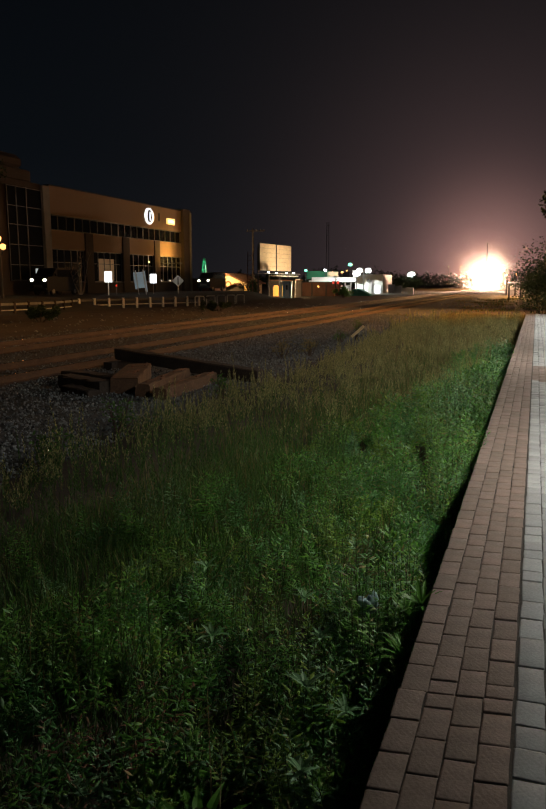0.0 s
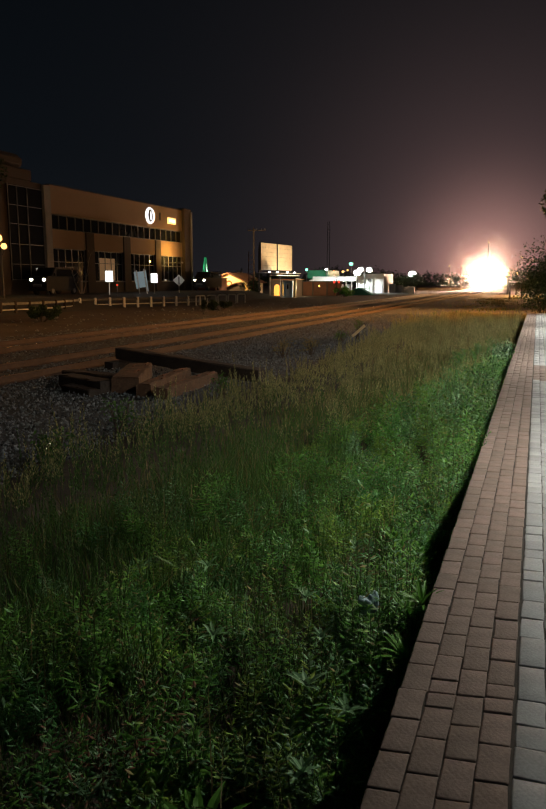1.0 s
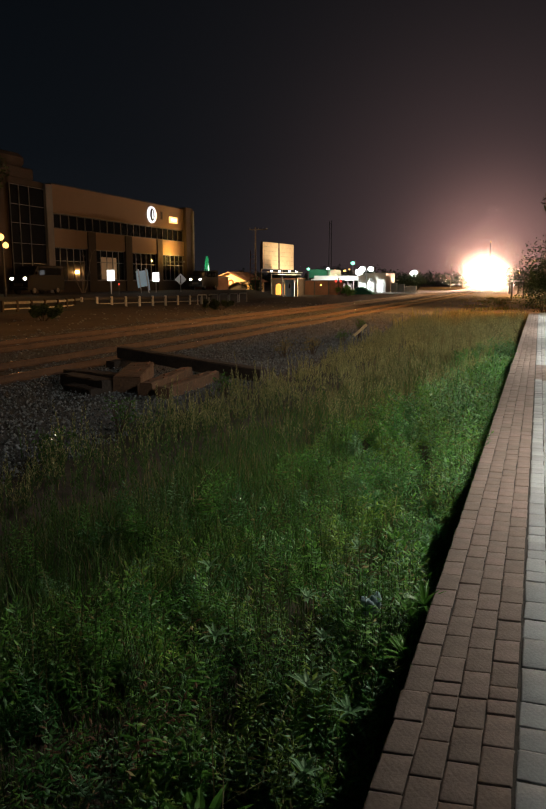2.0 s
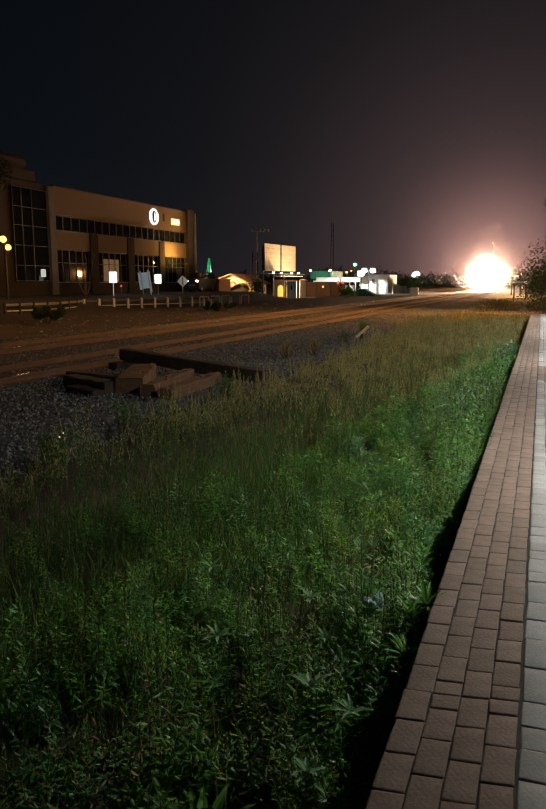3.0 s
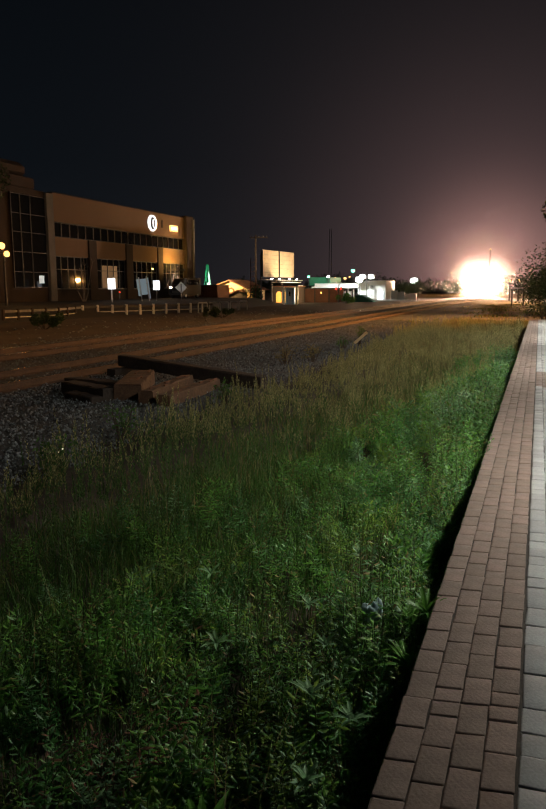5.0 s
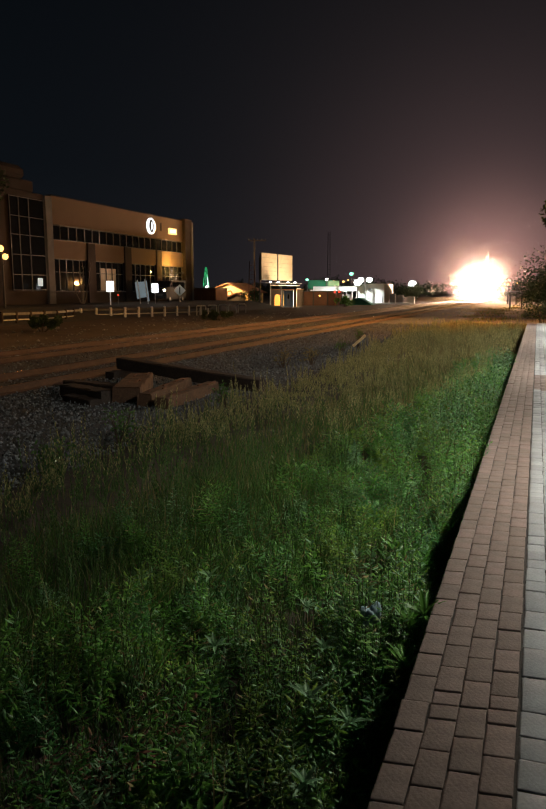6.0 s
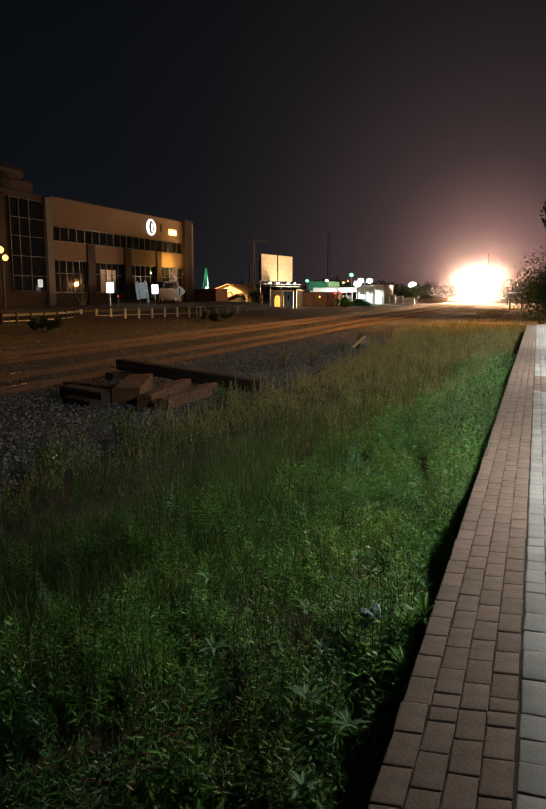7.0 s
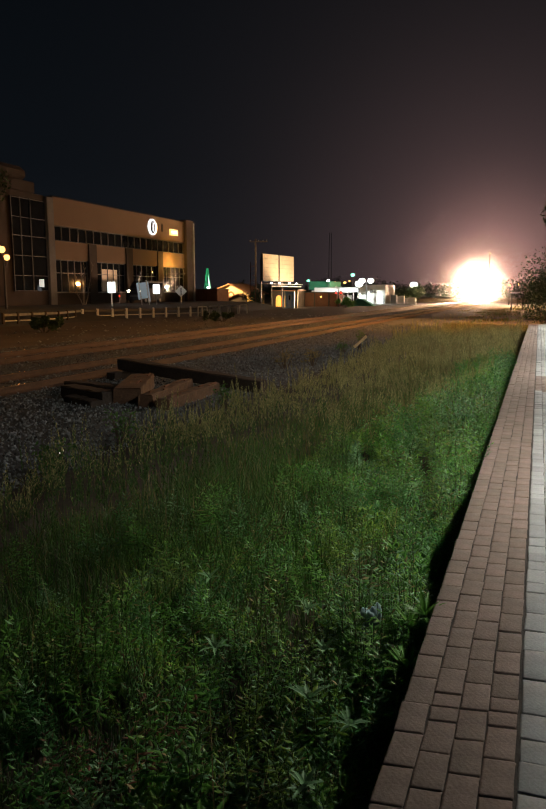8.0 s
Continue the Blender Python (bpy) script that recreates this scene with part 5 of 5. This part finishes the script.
def plastic_bag():
    rng = random.Random(9)
    m = Mesh().ball((0, 0, 0.05), (0.055, 0.024, 0.06), 28, 18)
    m.v = [tuple(Vector(p) * (1 + 0.55 * noise.noise(Vector(p) * 24) + 0.35 * noise.noise(Vector(p) * 70))) for p in m.v]
    ob = tagged(part("plastic_bag", m, M["plastic"], at=pose(-0.70, 3.42, -0.17, 22, -24, 30)), "crumpled pale-blue plastic bag caught in weeds", "plastic bag")
    ob.data.polygons.foreach_set("use_smooth", [True] * len(ob.data.polygons))


plastic_bag()

def build_insect(label):
    # hovering insect; the glow put into its body stands in for lamplight
    c = thing("pale_insect", label, "insect", pose(-5.2, 8.2, -0.18), "fireflies")
    part("body", Mesh().ball((0, 0, 0), (0.010, 0.006, 0.007), 10, 6), M["insect"], c, "glowing pale body", smooth=True)
    for sd in (-1, 1):
        part("wing", Mesh().prism([(0, 0), (sd * 0.008, -0.004), (sd * 0.016, 0), (sd * 0.008, 0.004)], 2, 0.004, 0.0048), M["tyre"], c)
    return c


pale_insect, pale_insect_small = build_insect("pale insect given a glow above the gravel's edge"), build_insect("second pale insect given a glow above the gravel")

# ---- vehicles ----
def wheel(parent, x, y, z, r, w, side):
    o = part("wheel", Mesh().tube([(-w / 2, 0, 0), (-w / 2 + 0.02, 0, 0), (w / 2 - 0.02, 0, 0), (w / 2, 0, 0)], [r * 0.93, r, r, r * 0.93], 20), M["tyre"], parent, "black tyre", at=pose(x, y, z), smooth=False)
    part("rim", Mesh().tube([(side * (w / 2 - 0.01), 0, 0), (side * (w / 2 + 0.012), 0, 0)], [r * 0.62, r * 0.55], 14), M["frame"], o, "metal rim")
    return o


def build_van(label, material, place):
    """A van that faces -y."""
    c = thing("van", label, "van", place, "passing vehicles")
    side = [(-2.5, 0.35), (-2.5, 1.35), (-2.3, 1.58), (-1.75, 1.62), (-1.15, 2.35), (2.3, 2.45), (2.45, 1.2), (2.45, 0.35)]
    part("body", Mesh().prism(side, 0, -0.92, 0.92), M[material], c)
    part("windscreen", Mesh().add([(-0.8, -1.73, 1.64), (0.8, -1.73, 1.64), (0.72, -1.18, 2.31), (-0.72, -1.18, 2.31)], [(0, 1, 2, 3)]).box(-0.7, 0.7, -1.2, -1.17, 2.28, 2.31), M["glass"], c, at=pose(0, -0.02, 0.02))
    for s in (-1, 1):
        part("side_window", Mesh().box(s * 0.925 - 0.006, s * 0.925 + 0.006, -1.0, 2.0, 1.6, 2.2, 0.004), M["glass"], c)
        part("headlight", Mesh().ball((s * 0.66, -2.46, 1.30), (0.20, 0.10, 0.14), 12, 7), M["head"], c, "glowing headlight", smooth=True)
        part("tail_lamp", Mesh().box(s * 0.78 - 0.08, s * 0.78 + 0.08, 2.45, 2.49, 0.9, 1.3, 0.01), M["lamp_red"], c, "red tail lamp")
        part("mirror", Mesh().box(s * 1.0 - 0.08, s * 1.0 + 0.08, -1.45, -1.35, 1.65, 1.9, 0.02), M["tyre"], c)
    part("bumper", Mesh().box(-0.9, 0.9, -2.66, -2.5, 0.38, 0.62, 0.04), M["tyre"], c)
    part("grille", Mesh().box(-0.45, 0.45, -2.60, -2.53, 0.68, 0.92, 0.02), M["steel"], c)
    for y in (-1.65, 1.5):
        for s in (-1, 1):
            wheel(c, s * 0.82, y, 0.34, 0.34, 0.22, s)
    return c


van = build_van("dark van driving past the showroom, headlights on", "car_dark", pose(-40.5, 88.5, 0.34))
van_far = build_van("dark van leaving past the stair tower, headlights on", "car_dark", pose(-40.6, 55.3, 0.34))
LOCO_START, LOCO_SPEED = 175.0, 4.35


def build_locomotive():
    """A diesel locomotive that faces -y; the origin is at the coupler, at the top of the rails."""
    c = thing("locomotive", "diesel freight locomotive with blazing headlights on the track", "locomotive", pose(-10.7, LOCO_START, RAIL_TOP))
    part("underframe", Mesh().box(-1.45, 1.45, 0.5, 19.5, 0.95, 1.40, 0.05), M["loco_dark"], c)
    part("nose", Mesh().prism([(0.9, 1.4), (0.75, 2.3), (0.95, 2.75), (2.7, 2.85), (2.7, 1.4)], 0, -1.05, 1.05), M["loco"], c, "short front hood")
    cab = part("cab", Mesh().prism([(2.7, 1.4), (2.7, 3.0), (2.95, 4.15), (3.4, 4.45), (5.6, 4.45), (5.6, 1.4)], 0, -1.5, 1.5), M["loco"], c)
    for x in (-1.0, 0, 1.0):
        part("windscreen", Mesh().box(x - 0.38, x + 0.38, -0.02, 0.02, 0, 0.75, 0.01), M["glass"], cab, at=pose(x * 0.0, 2.78, 3.15, -12))
    for s in (-1, 1):
        part("side_window", Mesh().box(s * 1.505 - 0.01, s * 1.505 + 0.01, 3.5, 5.1, 3.1, 3.8, 0.008), M["glass"], cab)
    part("long_hood", Mesh().box(-0.95, 0.95, 5.6, 18.9, 1.4, 4.2, 0.18), M["loco"], c, "long engine hood")
    for k in range(4):
        part("roof_fan", Mesh().tube([(0, 12.5 + 1.5 * k, 4.2), (0, 12.5 + 1.5 * k, 4.38)], 0.6, 16), M["loco_dark"], c)
    part("fuel_tank", Mesh().box(-1.3, 1.3, 7.6, 12.4, 0.25, 0.95, 0.15), M["loco_dark"], c)
    part("pilot", Mesh().prism([(0.1, 0.12), (0.45, 1.35), (0.6, 1.35), (0.6, 0.12)], 0, -1.4, 1.4), M["loco_dark"], c, "steel pilot plough")
    part("coupler", Mesh().box(-0.14, 0.14, -0.35, 0.5, 0.72, 1.0, 0.05), M["loco_dark"], c)
    for s in (-1, 1):
        part("handrail", Mesh().tube([(s * 1.4, 0.6, 1.4), (s * 1.4, 0.6, 2.35), (s * 1.4, 2.6, 2.35)], 0.02, 6), M["white"], c)
        part("walkway", Mesh().box(s * 1.25 - 0.25, s * 1.25 + 0.25, 5.6, 19.0, 1.40, 1.46, 0.01), M["loco_dark"], c)
        hl = part("headlight_housing", Mesh().tube([(s * 0.22, 0.62, 3.0), (s * 0.22, 0.95, 3.0)], [0.20, 0.2], 16), M["loco_dark"], c)
        part("headlight", Mesh().tube([(s * 0.22, 0.600, 3.0), (s * 0.22, 0.615, 3.0)], [0.17, 0.18], 18), M["train_head"], hl, "blinding white headlight")
        part("ditch_light", Mesh().tube([(s * 1.0, 0.36, 1.75), (s * 1.0, 0.40, 1.75)], [0.11, 0.12], 14), M["train_head"], c, "lit ditch light")
        part("ditch_light_bracket", Mesh().box(s * 1.0 - 0.13, s * 1.0 + 0.13, 0.41, 0.6, 1.36, 1.88, 0.02), M["loco_dark"], c)
    part("headlight_bracket", Mesh().box(-0.5, 0.5, 0.72, 1.0, 2.62, 3.22, 0.04), M["loco"], c)
    wheels = []
    for y0 in (2.2, 13.6):
        bogie = part("bogie_frame", Mesh().box(-1.12, -0.98, y0 - 0.5, y0 + 4.4, 0.45, 0.85, 0.05).box(0.98, 1.12, y0 - 0.5, y0 + 4.4, 0.45, 0.85, 0.05), M["loco_dark"], c)
        for k in range(3):
            w = part("wheelset", Mesh().tube([(-0.82, 0, 0), (-0.70, 0, 0), (-0.695, 0, 0), (-0.695, 0, 0.0), (-0.10, 0, 0), (0.10, 0, 0), (0.695, 0, 0), (0.70, 0, 0), (0.82, 0, 0)], [0.50, 0.50, 0.53, 0.09, 0.09, 0.09, 0.09, 0.53, 0.50], 22), M["rail"], c, "steel wheelset", at=pose(0, y0 + 1.95 * k, 0.5))
            wheels.append((w, y0 + 1.95 * k))
    # tiny pale flecks added before the lamps to imitate their lens glare
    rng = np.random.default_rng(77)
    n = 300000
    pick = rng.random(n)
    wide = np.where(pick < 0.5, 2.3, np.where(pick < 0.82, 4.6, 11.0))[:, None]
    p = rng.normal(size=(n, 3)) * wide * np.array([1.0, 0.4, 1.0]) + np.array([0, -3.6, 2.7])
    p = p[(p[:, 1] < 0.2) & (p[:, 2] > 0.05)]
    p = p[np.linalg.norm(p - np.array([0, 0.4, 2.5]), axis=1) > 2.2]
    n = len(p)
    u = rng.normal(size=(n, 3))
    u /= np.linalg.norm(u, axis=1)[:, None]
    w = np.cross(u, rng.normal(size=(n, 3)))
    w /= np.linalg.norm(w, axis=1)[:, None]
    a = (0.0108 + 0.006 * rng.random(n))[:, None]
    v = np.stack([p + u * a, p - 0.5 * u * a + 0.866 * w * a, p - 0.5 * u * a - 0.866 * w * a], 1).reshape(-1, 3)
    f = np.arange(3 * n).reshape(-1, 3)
    glare_fleck = bulk("drizzle", v, f, [M["glare_fleck"]])
    glare_fleck.parent = c
    tagged(glare_fleck, "tiny flecks added to imitate the headlights' glare", kind="stuff")
    return c, wheels


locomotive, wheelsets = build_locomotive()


# ---- pavers of the platform, the nearest as single pieces ----
def paver_mesh(w, n, rng, skew=0.0, soft=0.0022):
    """A worn paver w wide and n long: rounded, chipped edges; its top is at z = 0."""
    us, vs = (0, 0.006, w - 0.006, w), (0, 0.007, n / 2, n - 0.007, n)
    v, f = [], []
    for j, b in enumerate(vs):
        for i, a in enumerate(us):
            rim = i in (0, 3) or j in (0, 4)
            k = 0.0022 if rim else 0.0
            x, y = a - w / 2 + rng.uniform(-k, k), b - n / 2 + rng.uniform(-k, k) * 1.3
            v.append((x, y + skew * x, -soft * rng.uniform(0.7, 1.6) if rim else rng.uniform(-0.001, 0.001)))
    f += [(4 * j + i, 4 * j + i + 1, 4 * j + i + 5, 4 * j + i + 4) for j in range(4) for i in range(3)]
    ring = [0, 1, 2, 3, 7, 11, 15, 19, 18, 17, 16, 12, 8, 4]
    v += [(v[k][0], v[k][1], -0.035) for k in ring]
    f += [(20 + k, 20 + (k + 1) % 14, ring[(k + 1) % 14], ring[k]) for k in range(14)]
    return Mesh().add(v, f)


def build_pavers():
    rng = random.Random(12)
    X0, W, L, SKEW = -0.397, 0.1007, 0.1893, 0.13
    GREY = (0.134, 0.153, 0.19, 0.25)
    kinds = {}
    for n in (L, L / 2):
        kinds[n] = [paver_mesh(W - 0.004, n - g, rng, SKEW) for g in (0.004, 0.006, 0.007, 0.009)]
    for n in GREY:
        kinds[n] = [paver_mesh(W - 0.004, n - g, rng, 0.03, 0.003) for g in (0.003, 0.005)]
    shared = {n: [m.data("paver", M["paver" if n in GREY else "brick"], True) for m in ms] for n, ms in kinds.items()}
    far = {"brick": Mesh(), "paver": Mesh()}
    made = {"brick": 0, "paver": 0}
    start = (2.491, 2.408, 2.515, 2.442)
    for col in range(13):
        kind = "brick" if col < 4 else "paver"
        x = X0 + (col + 0.5) * W + (0.008 if col >= 4 else 0)
        y = start[col] - 18 * L if col < 4 else 2.261 - 26 * 0.15 - 0.07 * (col % 3)
        first = [0.134, 0.153, 0.25, 0.25, 0.19, 0.19]
        while y < 36.5:
            if kind == "brick":
                step = L / 2 if col in (1, 3) and start[col] - 0.01 < y < start[col] + 0.14 else L
            elif y > 2.2 and col == 4 and first:
                step = first.pop(0)
            elif y < 2.2 and col == 4:
                step = 0.153
            else:
                step = rng.choice(GREY)
            k = "brick" if kind == "paver" and 11.55 < y < 13.7 else kind
            near = 1.3 < y < (14.0 if kind == "brick" else 8.5) and col < 9 and made[kind] < 296
            pick = rng.randrange(len(kinds[step]))
            at = pose(x + rng.gauss(0, 0.0012), y + step / 2, rng.gauss(0, 0.0014), rng.gauss(0, 0.38), rng.gauss(0, 0.5), rng.gauss(0, 0.6))
            if near:
                ob = new(k, shared[step][pick])
                ob.parent = platform
                ob.matrix_basis = at
                made[kind] += 1
            else:
                m = kinds[step][pick]
                far[k].add([at @ Vector(p) for p in m.v], m.f)
            y += step
    for k, material in (("brick", "brick_far"), ("paver", "paver_far")):
        tagged(part(k + "_paving", far[k], M[material], platform, smooth=True), kind="stuff")
    part("paving_strip", Mesh().box(X0 + 13 * W + 0.02, 4.15, -4.9, 36.6, -0.05, -0.002, 0.004), M["concrete"], platform)


build_pavers()


def motions():
    # the van rolls slowly along the road, seen from the front
    rows = ((0.0, 88.5), (1.5, 86.2), (3.0, 83.9), (4.6, 81.4), (6.0, 76.3), (7.0, 74.5), (8.0, 70.5))
    walk(van, [(t, pose(-40.5, y, 0.34)) for t, y in rows])
    rows = ((0.0, 55.3), (0.8, 55.1), (1.6, 54.4), (2.8, 45.0), (4.5, 30.0), (8.0, 0.0))
    walk(van_far, [(t, pose(-40.6, y, 0.34)) for t, y in rows])
    rows = ((0.0, -4.956, -0.381), (1.5, -4.929, -0.263), (2.8, -4.829, -0.159), (4.0, -4.813, -0.220), (4.6, -4.806, -0.226), (5.8, -4.839, -0.325), (6.4, -4.832, -0.319), (7.0, -4.863, -0.281), (8.0, -4.793, -0.225))
    walk(pale_insect, [(t, pose(x, 6.4, z)) for t, x, z in rows])
    walk(pale_insect_small, [(t, pose(x + 0.035, 6.42, z + 0.055 - 0.004 * t)) for t, x, z in rows])
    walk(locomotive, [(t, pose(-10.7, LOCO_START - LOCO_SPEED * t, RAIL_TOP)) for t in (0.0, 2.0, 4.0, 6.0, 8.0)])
    times = [0.16 * i for i in range(51)]
    for w, y in wheelsets:
        walk(w, [(t, pose(0, y, 0.5, math.degrees(LOCO_SPEED * t / 0.5))) for t in times])


motions()
